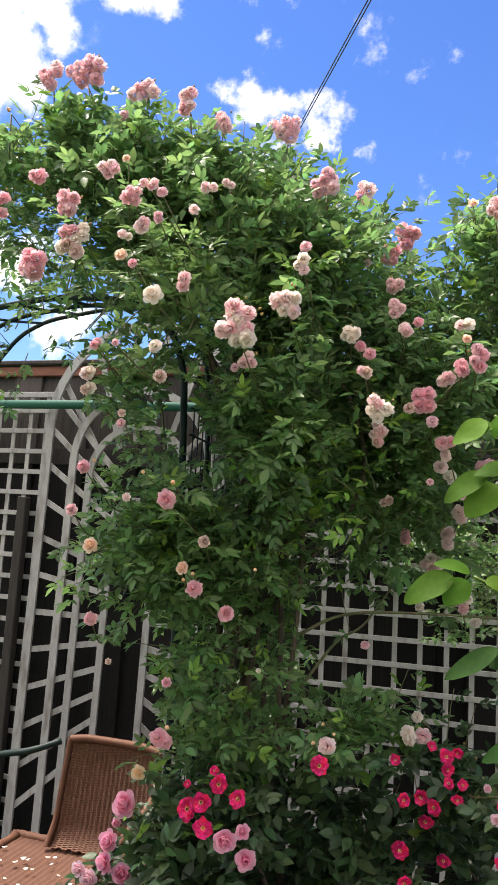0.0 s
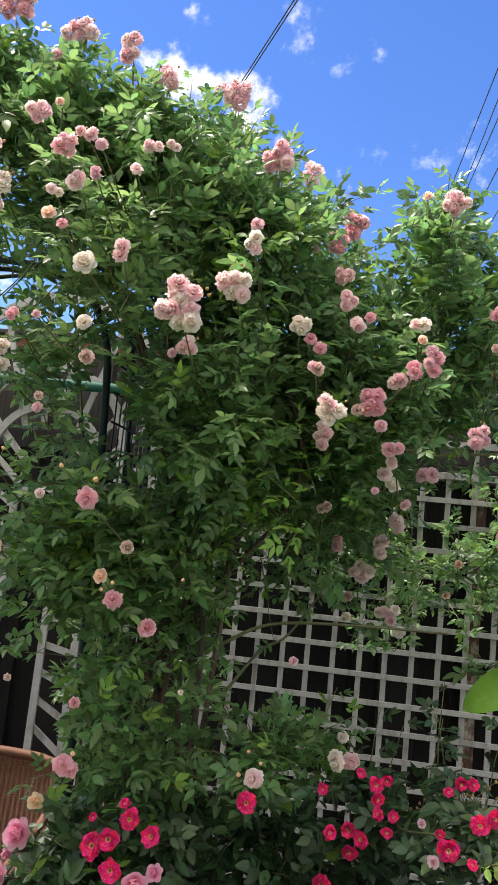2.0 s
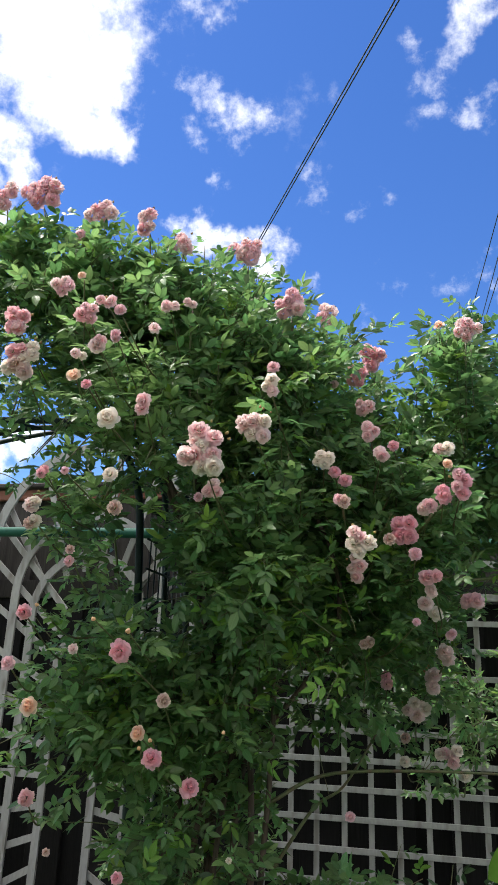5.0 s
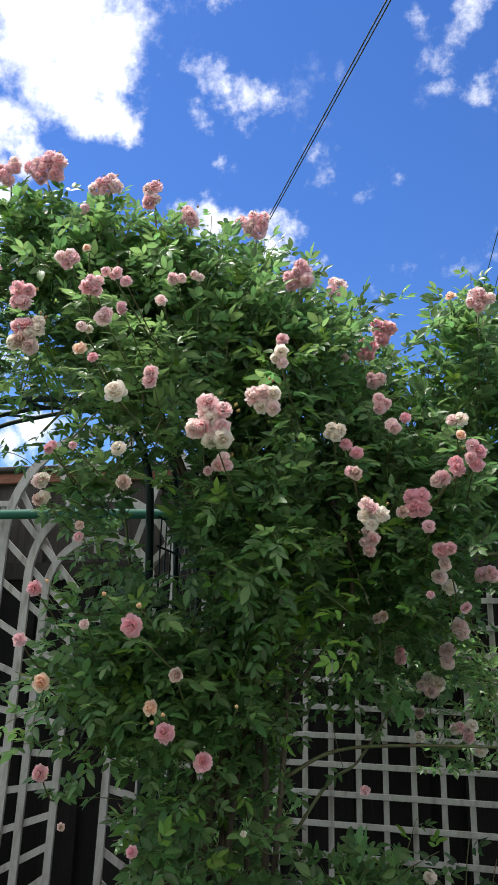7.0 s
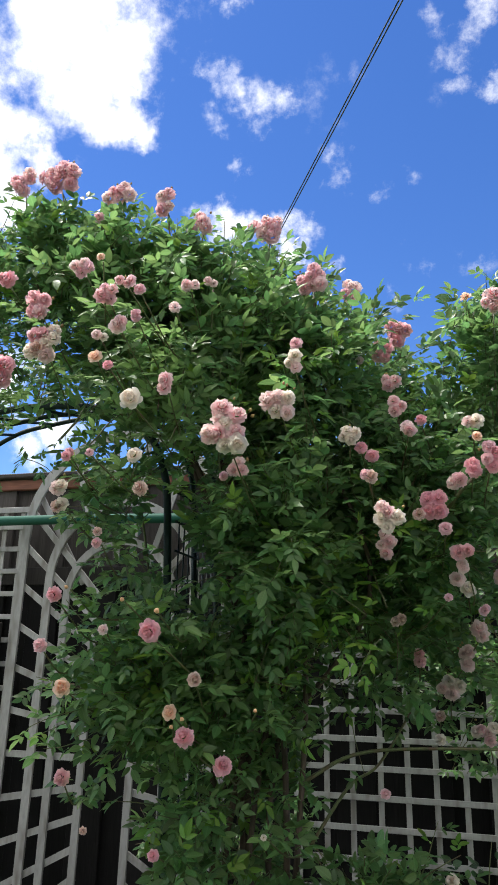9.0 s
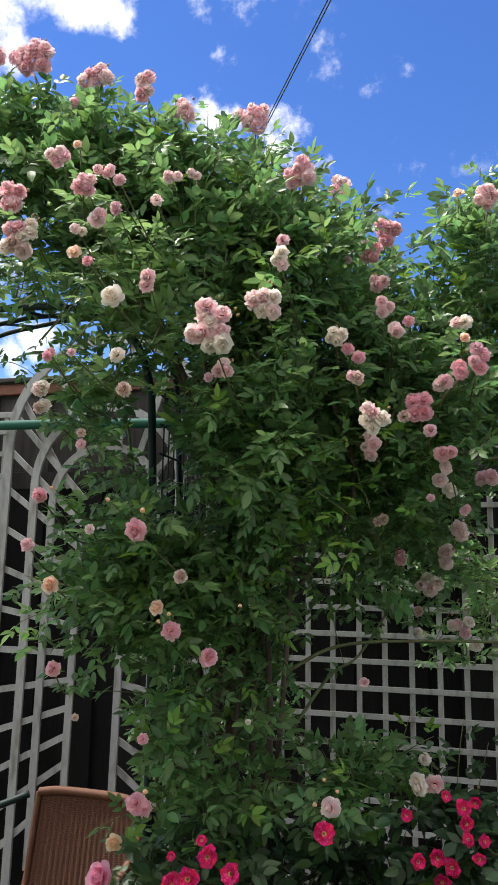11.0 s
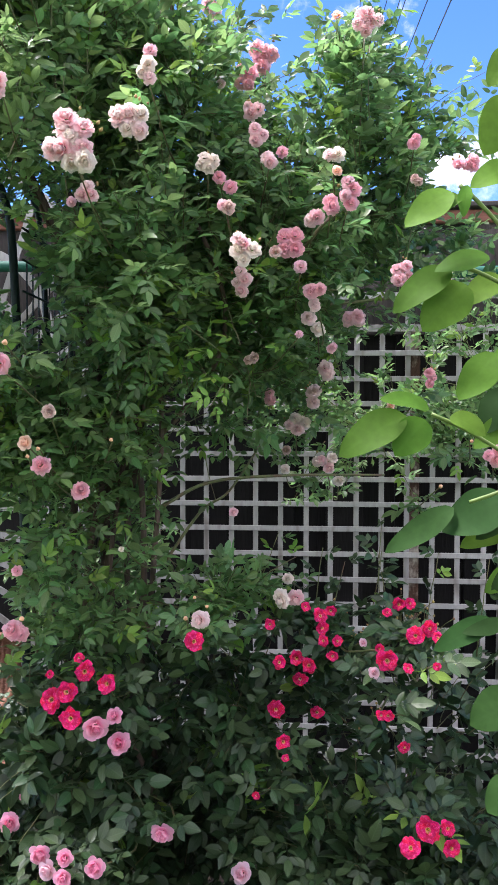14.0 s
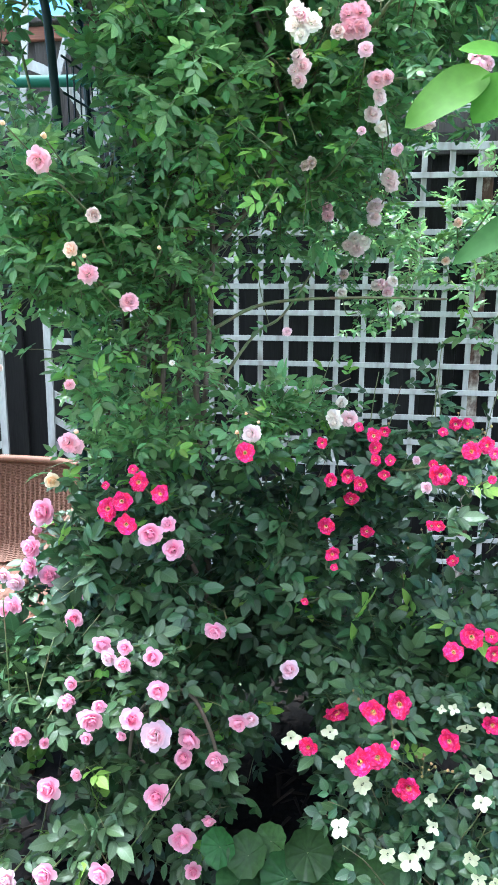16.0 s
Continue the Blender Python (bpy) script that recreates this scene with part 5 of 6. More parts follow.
    # the second, pointed growth beside the crown, with long loose shoots
    f.clump((0.29, 2.46, 2.52), (0.06, 0.08, 0.13), 46, S * 1.2, up=1.0, length=(0.08, 0.15))
    f.clump((0.30, 2.46, 2.26), (0.11, 0.15, 0.12), 80, S * 1.2, up=0.4, length=(0.08, 0.16))
    f.clump((0.42, 2.50, 2.30), (0.10, 0.14, 0.10), 30, S * 1.2, up=0.5, length=(0.10, 0.18))
    f.clump((0.48, 2.50, 2.10), (0.16, 0.20, 0.08), 26, S * 1.2, up=0.3, length=(0.08, 0.16))
    f.clump((0.22, 2.46, 2.12), (0.12, 0.16, 0.10), 50, S, up=0.3, length=(0.08, 0.16))
    for x0, z0, dx, dz, ln in ((0.38, 2.36, 0.35, 0.9, 0.26), (0.42, 2.36, 0.6, 0.8, 0.30), (0.46, 2.34, 0.8, 0.6, 0.28), (0.36, 2.40, 0.15, 1.0, 0.24), (0.50, 2.32, 0.9, 0.3, 0.26), (0.54, 2.26, 1.0, 0.1, 0.24)):
        f.spray((x0, 2.48, z0), (dx, -0.1, dz), ln, S * 1.2, step=0.028, droop=0.35, bare=0.05)
    f.clump((-1.08, 2.06, 2.14), (0.16, 0.06, 0.06), 12, S * 0.9)
    f.clump((0.38, 2.55, 1.98), (0.16, 0.18, 0.07), 26, S)
    f.clump((0.45, 2.90, 1.55), (0.40, 0.14, 0.10), 85, S * 0.95)
    f.clump((0.80, 3.00, 1.72), (0.24, 0.14, 0.22), 60, S * 0.95)
    f.clump((-0.07, 1.96, 1.17), (0.10, 0.07, 0.06), 44, S, length=(0.08, 0.15), up=0.9)
    head_shoots(f, CLIMB, S, 0.0016)
    f.build("foliage", LEAF, CLIMB, "dense glossy mid-green rose leaves", width=0.22, pairs=2, young=0.05, young_mat=LEAF_NEW, single=290)
    f.build_stems("stem_tangle", CANE, CLIMB, "thin green flowering twigs")
    y = Foliage(12)
    for c in ((0.00, 1.84, 1.70), (-0.22, 1.80, 1.72), (-0.02, 1.90, 1.88), (0.0, 2.25, 2.38), (-0.12, 1.95, 1.62), (-0.55, 1.80, 1.50), (-0.32, 1.95, 2.42), (-0.10, 2.0, 2.28), (-0.2, 1.86, 2.2)):
        y.clump(c, (0.06, 0.03, 0.05), 3, S * 0.95, length=(0.07, 0.13), up=1.0, step=0.022)
    y.build("young_growth", LEAF_NEW, CLIMB, "fresh yellow-green shoots", width=0.20, pairs=2)
    y.build_stems("young_stem_tangle", CANE, CLIMB, "fresh green shoots")
    rng = np.random.default_rng(4)
    # the old canes, from the root up and over
    for k in range(9):
        x0, y0 = -0.34 + rng.normal(0, 0.05), 2.14 + rng.normal(0, 0.04)
        x1 = -0.22 + rng.normal(0, 0.10)
        pts = bend([(x0, y0, 0.03), (x0 + rng.normal(0, .04), y0 - .02, 0.6), (x0 + rng.normal(0, .06), y0 - .05, 1.2), (x1, 2.05, 1.75), (x1 - 0.2, 2.05, 2.25), (x1 - 0.4, 2.05, 2.5)], 30)
        tube("cane", pts, np.linspace(0.012, 0.004, len(pts)) * rng.uniform(0.7, 1.1), WOODY, CLIMB, "old brown woody cane", 7)
    for pts, r in (([(-0.22, 2.1, 1.35), (-0.1, 2.15, 1.41), (0.1, 2.2, 1.425), (0.35, 2.3, 1.42)], 0.005), ([(0.0, 2.1, 1.85), (0.10, 1.97, 1.91), (0.17, 1.90, 1.98), (0.22, 2.0, 2.04), (0.25, 2.2, 2.06)], 0.005),
                   ([(0.05, 2.2, 1.85), (0.25, 2.3, 1.88), (0.5, 2.4, 1.92)], 0.006), ([(-0.22, 2.15, 1.2), (-0.13, 2.2, 1.33), (-0.06, 2.22, 1.38), (0.02, 2.25, 1.50)], 0.0045), ([(-0.46, 2.1, 0.05), (-0.5, 2.05, 0.9), (-0.60, 2.08, 1.7), (-0.7, 2.1, 2.2)], 0.005),
                   ([(0.1, 2.3, 1.9), (0.3, 2.4, 2.2), (0.34, 2.35, 2.45)], 0.005)):
        p = bend(pts, 20)
        tube("cane", p, np.linspace(r, r * 0.6, len(p)), CANE, CLIMB, "green arching cane", 7)


build_climber()


def build_shrubs():
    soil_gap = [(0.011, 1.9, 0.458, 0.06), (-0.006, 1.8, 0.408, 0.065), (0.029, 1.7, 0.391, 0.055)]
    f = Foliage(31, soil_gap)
    S = 0.098
    low = dict(up=0.5, front=0.8, length=(0.10, 0.18), step=0.035, hollow=0.42)
    f.clump((0.08, 2.12, 0.86), (0.22, 0.18, 0.14), 90, S, **low)
    f.clump((0.40, 2.10, 0.78), (0.24, 0.20, 0.16), 90, S, **low)
    f.clump((0.30, 1.98, 0.62), (0.26, 0.20, 0.18), 120, S, **low)
    f.clump((0.42, 1.92, 0.34), (0.32, 0.22, 0.22), 120, S, **low)
    f.clump((-0.14, 2.08, 0.84), (0.18, 0.16, 0.14), 80, S, **low)
    f.clump((-0.20, 2.15, 0.60), (0.16, 0.12, 0.12), 40, S, **low)
    f.clump((-0.06, 2.30, 0.40), (0.22, 0.10, 0.22), 70, S, up=0.5)
    rng = np.random.default_rng(8)
    for x, y, z, spread, count in ((0.353, 1.98, 1.132, 0.03, 18), (0.404, 1.98, 1.114, 0.03, 14), (0.30, 1.98, 1.10, 0.03, 10), (0.188, 2.02, 1.127, 0.022, 8), (0.258, 2.0, 1.077, 0.025, 8), (0.306, 1.97, 0.90, 0.03, 12), (0.28, 1.58, 0.60, 0.022, 12), (0.148, 1.58, 0.72, 0.015, 4)):
        for k in range(count):                   # heads of spent buds on fine stalks
            p = np.array([x, y, z]) + rng.normal(0, 1, 3) * (spread, spread * 0.6, spread * 0.7)
            bloom(p, unit(np.array([rng.normal(0, 0.3), -0.2, 1.0])), rng.uniform(0.004, 0.0065), "budb", RED_ROSE)
            f.stems.append((bend([p, p * 0.6 + np.array([x, y + 0.01, z - spread * 1.4]) * 0.4, (x, y + 0.02, z - spread * 2.2)], 6), 0.0009))
    for x, y, z, h in ((0.31, 2.05, 0.98, 0.36), (0.34, 2.06, 0.98, 0.28), (0.28, 2.08, 1.0, 0.26), (0.16, 2.10, 1.0, 0.26), (0.13, 2.10, 1.0, 0.20), (0.19, 2.1, 1.0, 0.24), (0.42, 2.1, 1.0, 0.25), (0.55, 2.1, 1.0, 0.24)):
        f.spray((x, y, z), (rng.normal(0, 0.12), 0, 1), h, S * 0.7, step=0.045, droop=0.05, stem=0.002, bare=0.05)
    head_shoots(f, RED_ROSE, S * 0.8, 0.0018)
    f.build("foliage", LEAF_DARK, RED_ROSE, "matt dark green shrub rose leaves", width=0.25, pairs=2, young=0.03, young_mat=LEAF_NEW, single=200)
    f.build_stems("stem_tangle", CANE, RED_ROSE, "thin green and reddish stems")
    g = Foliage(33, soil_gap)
    g.clump((-0.36, 1.90, 0.84), (0.16, 0.14, 0.12), 70, S, **low)
    g.clump((-0.40, 1.84, 0.58), (0.24, 0.16, 0.18), 130, S, **low)
    g.clump((-0.44, 1.78, 0.30), (0.28, 0.20, 0.20), 130, S, **low)
    g.clump((-0.62, 1.82, 0.46), (0.16, 0.16, 0.24), 80, S, **low)
    head_shoots(g, PINK_ROSE, S * 0.8, 0.0018)
    g.build("foliage", LEAF_DARK, PINK_ROSE, "broad dark green shrub rose leaves", width=0.27, pairs=2, young=0.04, young_mat=LEAF_NEW, single=200)
    g.build_stems("stem_tangle", CANE, PINK_ROSE, "thin green stems")
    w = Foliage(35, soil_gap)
    w.clump((0.26, 1.60, 0.36), (0.22, 0.14, 0.13), 30, 0.07, up=0.6)
    head_shoots(w, WHITE_PLANT, 0.06, 0.0012, deep=0.4)
    w.build("foliage", LEAF_DARK, WHITE_PLANT, "small dark green leaves", width=0.30, pairs=1)
    w.build_stems("stem_tangle", CANE, WHITE_PLANT, "thin stems")

    tube("cane", bend([(-0.318, 1.660, 0.485), (-0.302, 1.660, 0.574), (-0.264, 1.660, 0.633), (-0.213, 1.660, 0.661), (-0.173, 1.660, 0.640), (-0.142, 1.660, 0.571), (-0.127, 1.660, 0.513)], 30), 0.004, WOODY, PINK_ROSE, "brown cane bent over in an arch", 7)
    for pts in ([(-0.293, 1.580, 0.342), (-0.239, 1.580, 0.430), (-0.183, 1.580, 0.528)],
                [(-0.381, 1.560, 0.402), (-0.338, 1.560, 0.313), (-0.327, 1.560, 0.273)],
                [(-0.503, 1.600, 0.709), (-0.490, 1.600, 0.647), (-0.439, 1.600, 0.789)],
                [(-0.550, 1.620, 0.855), (-0.551, 1.620, 0.731), (-0.555, 1.620, 0.562)]):
        tube("stem", bend(pts, 12), 0.0014, CANE, PINK_ROSE, "thin pale green stem", 5)
    tube("cane", bend([(-0.243, 1.900, 0.857), (-0.211, 1.900, 0.790), (-0.189, 1.900, 0.727)], 12), 0.006, WOODY, RED_ROSE, "old brown cane", 7)


build_shrubs()


# ---- overhead cables ----
def cable(name, p0, p1, r, label):
    t = thing(name, label, "cable")
    p0, p1 = np.array(p0), np.array(p1)
    s = np.linspace(-0.6, 2.2, 24)
    pts = p0 + (p1 - p0) * s[:, None]
    tube("line", pts, r, WIRE, t, sides=6)


def along(d, dist, eye=(0.10, 0.32, 1.63)):
    d = np.array(d, float)
    return np.array(eye) + d * dist / d[1]


def build_cables():
    a, b = (-0.1847, 0.8194, 0.5426), (0.0054, 0.6639, 0.7478)
    for off in (0.0, 0.046):
        cable("service_cable", along(a, 11.0) + (off, 0, 0), along(b, 6.0) + (off, 0, 0.01), 0.009, "black twin service cable against the sky")
    for p, q in (((0.0906, 0.8862, 0.4543), (0.1382, 0.7895, 0.598)), ((0.1048, 0.8863, 0.451), (0.1432, 0.8079, 0.5717)), ((0.1086, 0.8875, 0.4479), (0.1469, 0.821, 0.5517)),
                 ((0.1194, 0.9012, 0.4167), (0.1555, 0.8514, 0.501)), ((0.1356, 0.9076, 0.3973), (0.1627, 0.8756, 0.4549))):
        cable("power_line", along(p, 22.0), along(q, 15.0), 0.013, "thin dark overhead power line")


build_cables()


# ---- leaves close to the camera ----
def big_leaf(name, at, way, up, length, parent, width=0.30, material=None):
    V, F = leaflet_shape(14, width * 0.92, 0.20, 0.24, 0.0, 0.62)
    swell = at[0] * 900 % 6.28                   # each leaf waves and twists in its own way
    V[:, 2] += 0.10 * V[:, 1] * np.sin(7.0 * V[:, 0] + swell) + 0.25 * np.cos(swell) * V[:, 1] * V[:, 0]
    V[:, 1] += 0.05 * np.sin(swell) * np.sin(math.pi * V[:, 0])
    x = Vector(way).normalized()
    at, length = Vector(at) + x * 0.16 * length, length * 0.82
    y = Vector(up).cross(x).normalized()
    z = x.cross(y)
    me = bpy.data.meshes.new(name)
    me.from_pydata([tuple(Vector(at) + length * (x * v[0] + y * v[1] + z * v[2])) for v in V], [], F.tolist())
    leaf_uv(me, V, width, 0)
    return mesh_object(name, me, material or LEAF_NEAR, parent)

NEAR = thing("overhanging_branch", "leafy branch with large bright green leaflets", "branch")
big_leaf("leaf", (0.1850, 0.7300, 1.5730), (-0.895, -0.208, -0.395), (0.10, -0.75, 0.65), 0.0481, NEAR, .28)
big_leaf("leaf", (0.1910, 0.7300, 1.5710), (-0.682, -0.341, -0.648), (0.10, -0.75, 0.65), 0.0293, NEAR, .42)
big_leaf("leaf", (0.1940, 0.7300, 1.5720), (-0.893, -0.319, 0.319), (0.10, -0.75, 0.65), 0.0314, NEAR, .25)
big_leaf("leaf", (0.1970, 0.7300, 1.5710), (0.842, -0.421, -0.337), (0.10, -0.75, 0.65), 0.0237, NEAR, .38)
big_leaf("leaf", (0.2060, 0.7300, 1.6480), (-0.847, -0.229, -0.481), (0.10, -0.75, 0.65), 0.0437, NEAR, .26)
big_leaf("leaf", (0.2120, 0.7300, 1.6410), (-0.721, -0.257, -0.644), (0.10, -0.75, 0.65), 0.0388, NEAR, .40)
big_leaf("leaf", (0.2240, 0.7300, 1.6520), (-0.947, -0.287, -0.144), (0.10, -0.75, 0.65), 0.0348, NEAR, .30)
big_leaf("leaf", (0.2040, 0.7300, 1.6870), (-0.815, -0.281, -0.506), (0.10, -0.75, 0.65), 0.0356, NEAR, .34)
big_leaf("leaf", (0.2080, 0.7300, 1.6840), (-0.813, -0.339, -0.474), (0.10, -0.75, 0.65), 0.0295, NEAR, .30)
big_leaf("leaf", (0.2080, 0.7300, 1.6900), (-0.138, -0.461, -0.876), (0.10, -0.75, 0.65), 0.0217, NEAR, .22)
big_leaf("leaf", (0.2470, 0.7700, 1.7110), (-0.905, -0.302, -0.302), (0.10, -0.75, 0.65), 0.0332, NEAR, .36)
big_leaf("leaf", (0.2380, 0.7700, 1.6100), (-0.672, -0.249, -0.697), (0.10, -0.75, 0.65), 0.0402, NEAR, .34)
# most leaves from here down take the copy with shade in its colour
big_leaf("leaf", (0.2190, 0.7700, 1.5220), (-0.876, -0.179, -0.447), (0.10, -0.75, 0.65), 0.0559, NEAR, .18, LEAF_NEAR_SHADE)
big_leaf("leaf", (0.2460, 0.7700, 1.5280), (-0.895, -0.208, -0.395), (0.10, -0.75, 0.65), 0.0481, NEAR, .36, LEAF_NEAR_SHADE)
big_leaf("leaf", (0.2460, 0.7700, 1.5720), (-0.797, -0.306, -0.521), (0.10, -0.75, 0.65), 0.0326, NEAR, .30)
big_leaf("leaf", (0.2480, 0.7700, 1.5150), (-0.868, -0.334, -0.367), (0.10, -0.75, 0.65), 0.0299, NEAR, .24, LEAF_NEAR_SHADE)
big_leaf("leaf", (0.2410, 0.7700, 1.4560), (-0.919, -0.219, -0.328), (0.10, -0.75, 0.65), 0.0457, NEAR, .20, LEAF_NEAR_SHADE)
big_leaf("leaf", (0.2550, 0.7700, 1.4870), (-0.826, -0.344, -0.447), (0.10, -0.75, 0.65), 0.0291, NEAR, .28, LEAF_NEAR_SHADE)
big_leaf("leaf", (0.2550, 0.7700, 1.4120), (-0.897, -0.256, -0.359), (0.10, -0.75, 0.65), 0.0390, NEAR, .40, LEAF_NEAR_SHADE)
big_leaf("leaf", (0.2570, 0.7700, 1.3640), (-0.808, -0.299, -0.508), (0.10, -0.75, 0.65), 0.0334, NEAR, .42, LEAF_NEAR_SHADE)
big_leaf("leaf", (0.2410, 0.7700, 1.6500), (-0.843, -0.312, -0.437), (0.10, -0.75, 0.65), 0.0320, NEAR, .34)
big_leaf("leaf", (0.2460, 0.7700, 1.4540), (-0.944, -0.315, -0.094), (0.10, -0.75, 0.65), 0.0318, NEAR, .2, LEAF_NEAR_SHADE)
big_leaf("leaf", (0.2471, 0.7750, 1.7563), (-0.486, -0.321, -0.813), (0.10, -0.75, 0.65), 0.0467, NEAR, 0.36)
big_leaf("leaf", (0.2503, 0.7750, 1.5894), (-0.648, -0.381, -0.659), (0.10, -0.75, 0.65), 0.0393, NEAR, 0.36, LEAF_NEAR_SHADE)
big_leaf("leaf", (0.2540, 0.7750, 1.5124), (-0.903, -0.339, -0.262), (0.10, -0.75, 0.65), 0.0442, NEAR, 0.22)
big_leaf("leaf", (0.2548, 0.7750, 1.4855), (-0.817, -0.463, -0.343), (0.10, -0.75, 0.65), 0.0324, NEAR, 0.28)
big_leaf("leaf", (0.2512, 0.7750, 1.6131), (-0.706, -0.514, -0.488), (0.10, -0.75, 0.65), 0.0292, NEAR, 0.30)
big_leaf("leaf", (0.2464, 0.7750, 1.7807), (-0.562, -0.422, -0.711), (0.10, -0.75, 0.65), 0.0356, NEAR, 0.34)
tube("stalk", bend([(0.1920, 0.7350, 1.5710), (0.2110, 0.7350, 1.5620), (0.2370, 0.7350, 1.5460)], 12), 0.0011, GREEN_STALK, NEAR, sides=6)
tube("stalk", bend([(0.2060, 0.7350, 1.6480), (0.2200, 0.7350, 1.6420), (0.2400, 0.7350, 1.6310)], 12), 0.0011, GREEN_STALK, NEAR, sides=6)
tube("stalk", bend([(0.2050, 0.7350, 1.6890), (0.2160, 0.7350, 1.6790), (0.2390, 0.7350, 1.6530)], 12), 0.0011, GREEN_STALK, NEAR, sides=6)
tube("stalk", bend([(0.2120, 0.7350, 1.5250), (0.2260, 0.7350, 1.5300), (0.2460, 0.7350, 1.5390)], 12), 0.0011, GREEN_STALK, NEAR, sides=6)
tube("shoot", bend([(0.2470, 0.7700, 1.7110), (0.2510, 0.7700, 1.6370), (0.2550, 0.7700, 1.5370), (0.2620, 0.7700, 1.4090), (0.2710, 0.7700, 1.2430), (0.42, 0.80, 0.5), (0.46, 0.82, 0.0)], 20), 0.0022, GREEN_STALK, NEAR, sides=7)


# ---- round leaves on the ground ----
GROUND_PLANT = thing("ground_cover_plant", "low plant with round dark green leaves", "plant")


def round_leaf(x, y, z, r, lean, turn):
    """A kidney-shaped leaf with sunk veins, on a stalk from the soil."""
    V, F = [(0, 0, 0)], []
    n, rings = 89, 5
    for k in range(1, rings + 1):
        q = k / rings
        for i in range(n):
            a = radians(1) + (2 * math.pi - radians(2)) * i / (n - 1)
            rr = q * (1 + 0.035 * math.sin(9 * a + turn) + 0.02 * math.sin(4 * a))
            V.append((-rr * math.cos(a), rr * math.sin(a), 0.30 * q * q - 0.05 * q * abs(math.cos(5.5 * a)) ** 10 + 0.06 * q ** 3 * math.sin(3 * a + turn)))
    for i in range(n - 1):
        F.append((0, 1 + i, 2 + i))
        for k in range(rings - 1):
            a, b = 1 + k * n + i, 1 + (k + 1) * n + i
            F.append((a, b, b + 1, a + 1))
    nrm = Vector((math.sin(radians(turn * 3)) * 0.35, -math.sin(radians(lean + 15)), math.cos(radians(lean + 15))))
    m = Matrix.Translation((x, y, z)) @ nrm.to_track_quat("Z", "Y").to_matrix().to_4x4() @ Matrix.Rotation(radians(turn * 2.3), 4, "Z")
    me = bpy.data.meshes.new("leaf")
    me.from_pydata([tuple(m @ (Vector(v) * r * 1.15)) for v in V], [], F)
    mesh_object("leaf", me, LEAF_ROUND, GROUND_PLANT)
    tube("stalk", bend([(x, y, z), (x + 0.01, y + 0.03, z * 0.6), (x + 0.02, y + 0.06, 0.06)], 8), 0.002, CANE, GROUND_PLANT, sides=5)


round_leaf(0.068, 1.563, 0.394, 0.041, 43, 45)
round_leaf(0.174, 1.615, 0.310, 0.043, 40, 113)
round_leaf(-0.050, 1.580, 0.355, 0.037, 24, 100)
round_leaf(-0.074, 1.584, 0.287, 0.037, 32, 55)
round_leaf(0.017, 1.594, 0.284, 0.041, 26, 112)
round_leaf(0.119, 1.560, 0.332, 0.037, 43, 94)
round_leaf(0.240, 1.593, 0.313, 0.037, 23, 43)
round_leaf(-0.009, 1.618, 0.360, 0.029, 28, 71)
round_leaf(-0.111, 1.597, 0.351, 0.033, 41, 92)
round_leaf(0.139, 1.586, 0.369, 0.029, 22, 42)
round_leaf(0.10, 1.60, 0.30, 0.045, 40, 20)
round_leaf(0.03, 1.55, 0.34, 0.044, 38, 70)
round_leaf(-0.02, 1.56, 0.30, 0.042, 42, 10)
round_leaf(0.20, 1.57, 0.35, 0.040, 36, 60)
round_leaf(0.07, 1.53, 0.30, 0.046, 44, 120)


# ---- wicker chair ----
def woven(name, w, h, nx, ny, place, parent, label):
    """A sheet of basket weave w by h; place(u, v, d) bends it, d being the height of the strand."""
    V, F = [], []
    for j in range(ny + 1):
        for i in range(nx + 1):
            ridge = 0.0014 * math.cos(math.pi * i / 3) + 0.0015 * (1 if (j + i // 6) % 2 else -1)
            V.append(place(i / nx, j / ny, ridge))
    for j in range(ny):
        for i in range(nx):
            a = j * (nx + 1) + i
            F.append((a, a + 1, a + nx + 2, a + nx + 1))
    me = bpy.data.meshes.new(name)
    me.from_pydata(V, [], F)
    ob = mesh_object(name, me, WICKER, parent, label, smooth=False)
    so = ob.modifiers.new("thickness", "SOLIDIFY")
    so.thickness = 0.008
    return ob


def wrapped(name, pts, r, parent):
    """A cane rim wound with strands."""
    p = bend(pts, 160)
    rr = r * (1 + 0.10 * np.sin(np.arange(len(p)) * 2.1))
    tube(name, p, rr, WICKER, parent, sides=8)


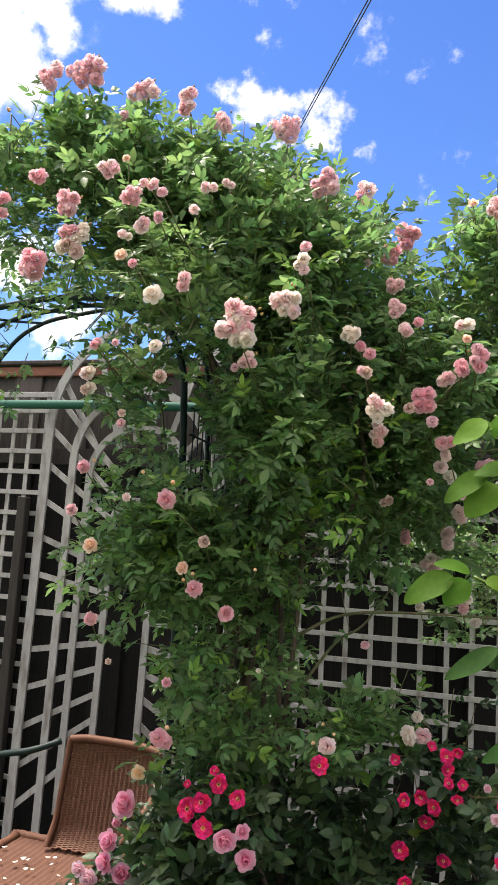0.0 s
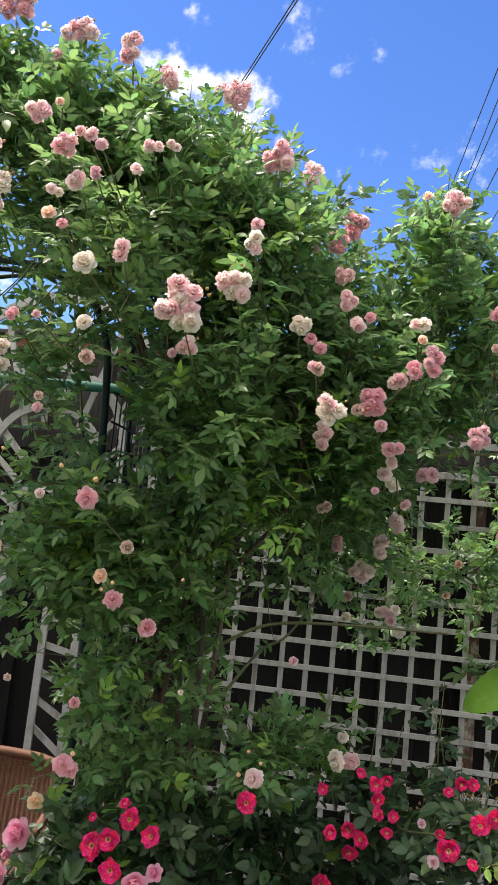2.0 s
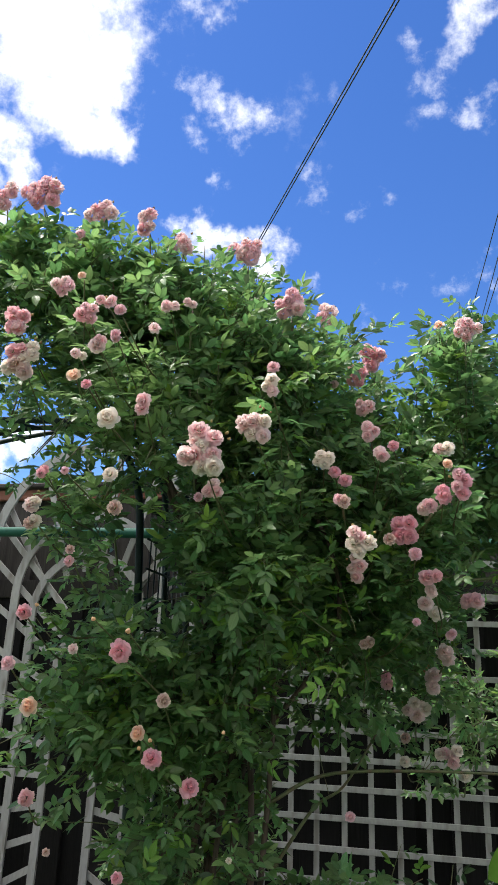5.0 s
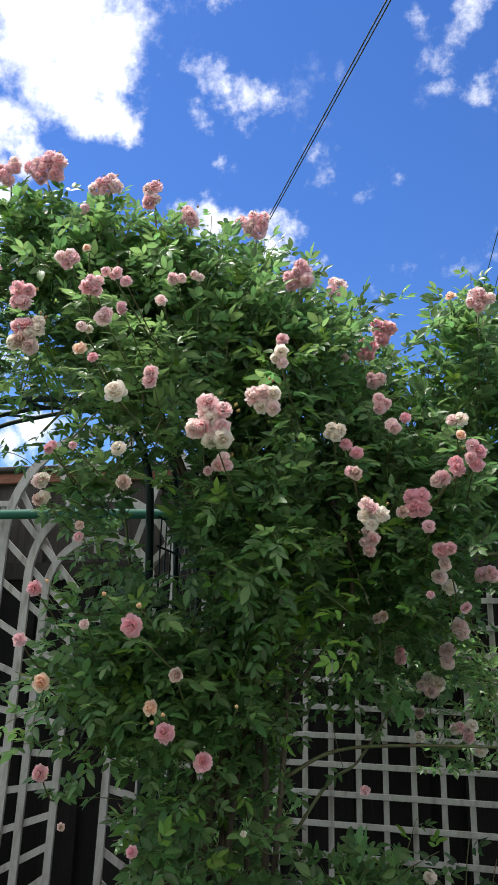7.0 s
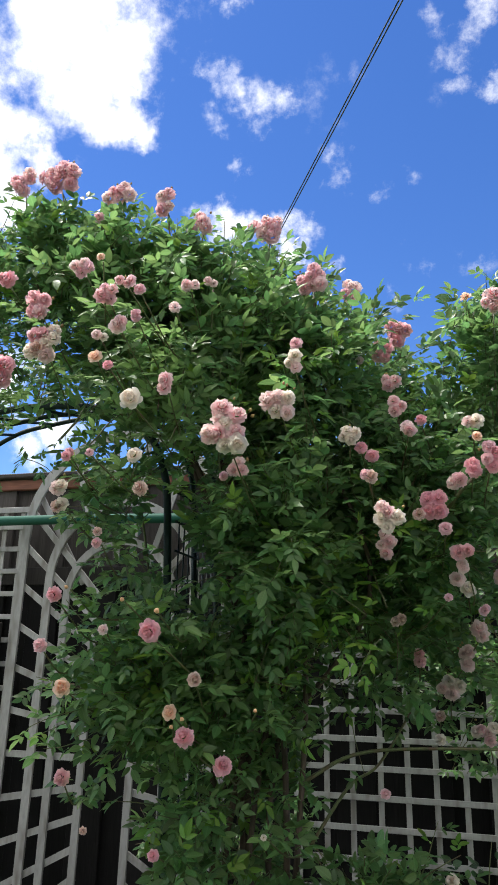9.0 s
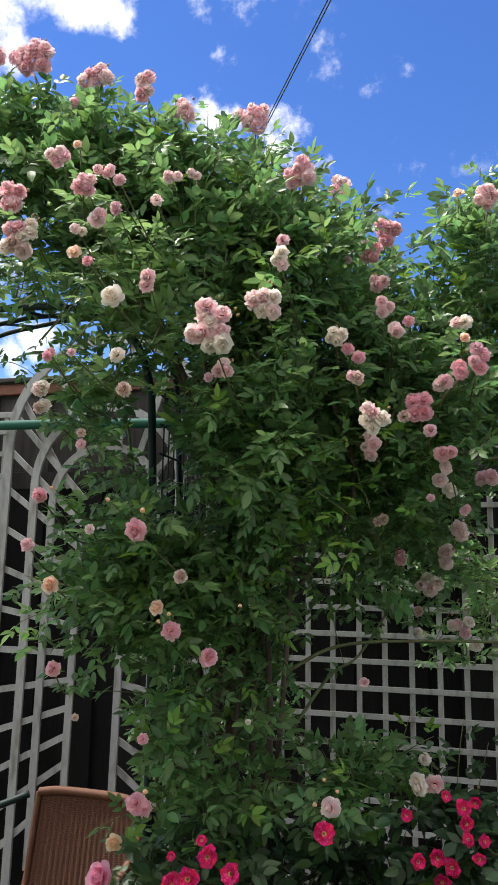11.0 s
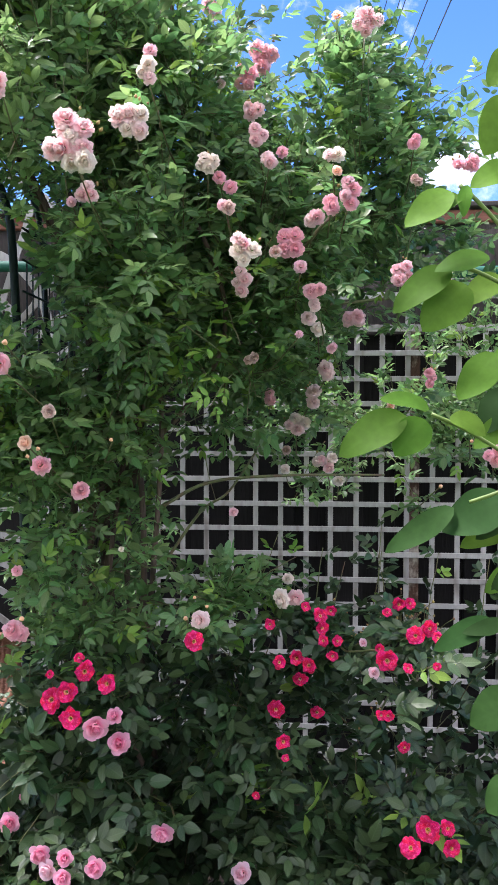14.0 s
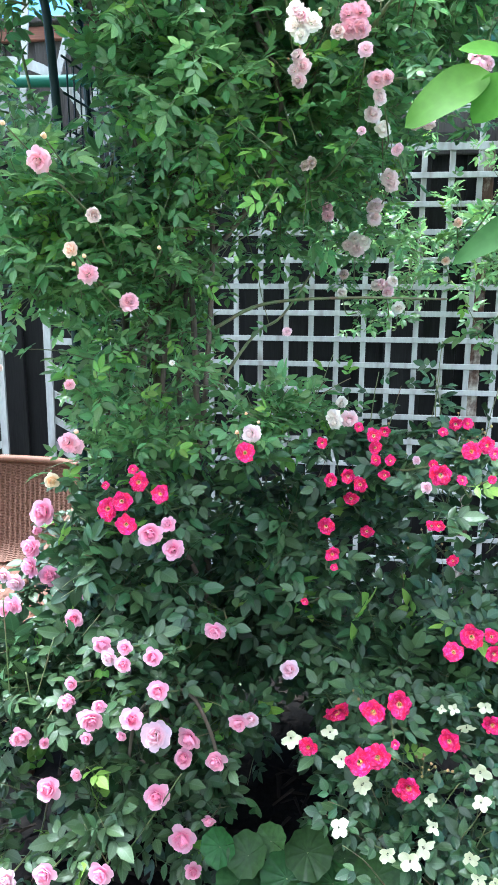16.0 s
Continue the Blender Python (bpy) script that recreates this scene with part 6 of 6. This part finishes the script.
def build_chair():
    ch = thing("wicker_chair", "brown woven resin garden chair beside the roses", "chair", at=(-0.955, 2.35, 0.0))
    ch.rotation_euler = (0, 0, radians(-3))
    BW, SH, TOP, X0, X1, D = 0.35, 0.52, 0.86, -0.34, 0.20, 0.46

    def back(u, v, d):
        x = (u - 0.5) * BW * (1.06 - 0.06 * v)
        return (x, 0.20 + 0.05 * v - 0.03 * max(0.0, 1 - v / 0.2) ** 2 - 0.015 * (2 * u - 1) ** 2 - d, SH + 0.01 + v * (TOP - SH) - 0.008 * v * abs(2 * u - 1) ** 8)

    def seat(u, v, d):
        return (X0 + u * (X1 - X0), -0.24 + v * D, SH + d - 0.012 * math.sin(math.pi * u) * math.sin(math.pi * v))

    woven("backrest", BW, TOP - SH, 120, 130, back, ch, "brown woven wicker backrest")
    woven("seat", X1 - X0, D, 150, 140, seat, ch, "brown woven wicker seat")
    wrapped("top_rim", [back(u, 1.0, 0) for u in np.linspace(0, 1, 7)], 0.013, ch)
    for u in (0, 1):
        wrapped("side_rim", [back(u, v, 0) for v in np.linspace(0, 1, 5)], 0.011, ch)
    wrapped("seat_rim", [(X0, 0.20, SH), (X0, -0.22, SH), (X0 + 0.03, -0.25, SH), (X1 - 0.03, -0.25, SH), (X1, -0.22, SH), (X1, 0.20, SH), (X1 - 0.03, 0.22, SH), (X0 + 0.03, 0.22, SH), (X0, 0.20, SH)], 0.016, ch)
    wrapped("armrest", [(BW / 2, 0.24, SH + 0.25), (BW / 2 + 0.03, 0.12, SH + 0.22), (BW / 2 + 0.025, -0.04, SH + 0.17), (BW / 2 - 0.005, -0.15, SH + 0.09), (BW / 2 - 0.02, -0.20, SH)], 0.013, ch)
    part("apron", box_bm(X0 + 0.01, X1 - 0.01, -0.25, -0.235, SH - 0.09, SH - 0.012, bevel=0.004), WICKER, ch)
    for x in (X0, X1):
        for y in (-0.23, 0.20):
            tube("leg", [(x * 0.97, y, SH), (x, y * 1.08, 0.0)], 0.014, WICKER, ch, sides=8)
    return ch


build_chair()


def build_petals():
    """Petals shed on the chair's seat."""
    rng = np.random.default_rng(14)
    V, F = [], []
    for k in range(30):
        m = Matrix.Translation((-1.22 + rng.uniform(-0.06, 0.36), 2.38 + rng.uniform(-0.20, 0.10), 0.528)) @ Matrix.Rotation(rng.uniform(0, 6.28), 4, "Z") @ Matrix.Rotation(rng.normal(0, 0.25), 4, "X")
        r, i0 = rng.uniform(0.006, 0.011), len(V)
        V += [tuple(m @ Vector((r * x, r * y, r * z))) for x, y, z in ((-1, 0, 0.25), (-0.4, 0.6, 0.1), (0.5, 0.7, 0.2), (1, 0, 0.35), (0.5, -0.7, 0.2), (-0.4, -0.6, 0.1), (0, 0, -0.1))]
        F += [(i0 + 6, i0 + a, i0 + (a + 1) % 6) for a in range(6)]
    me = bpy.data.meshes.new("fallen_petals")
    me.from_pydata(V, [], F)
    tagged(mesh_object("fallen_petals", me, PETALS["cream"]), "shed cream petals lying on the wicker seat", "petals", kind="stuff")


build_petals()
ring = thing("dark_green_hoop", "dark green curved tube leaning against the chair", "tube")
tube("tube", bend([(-1.75, 2.62, 0.66), (-1.42, 2.60, 0.765), (-1.28, 2.60, 0.80), (-1.19, 2.66, 0.83)], 24), 0.012, DARK_PIPE, ring)
tube("leg", bend([(-1.75, 2.62, 0.66), (-1.86, 2.62, 0.4), (-1.9, 2.62, 0.02)], 12), 0.012, DARK_PIPE, ring)
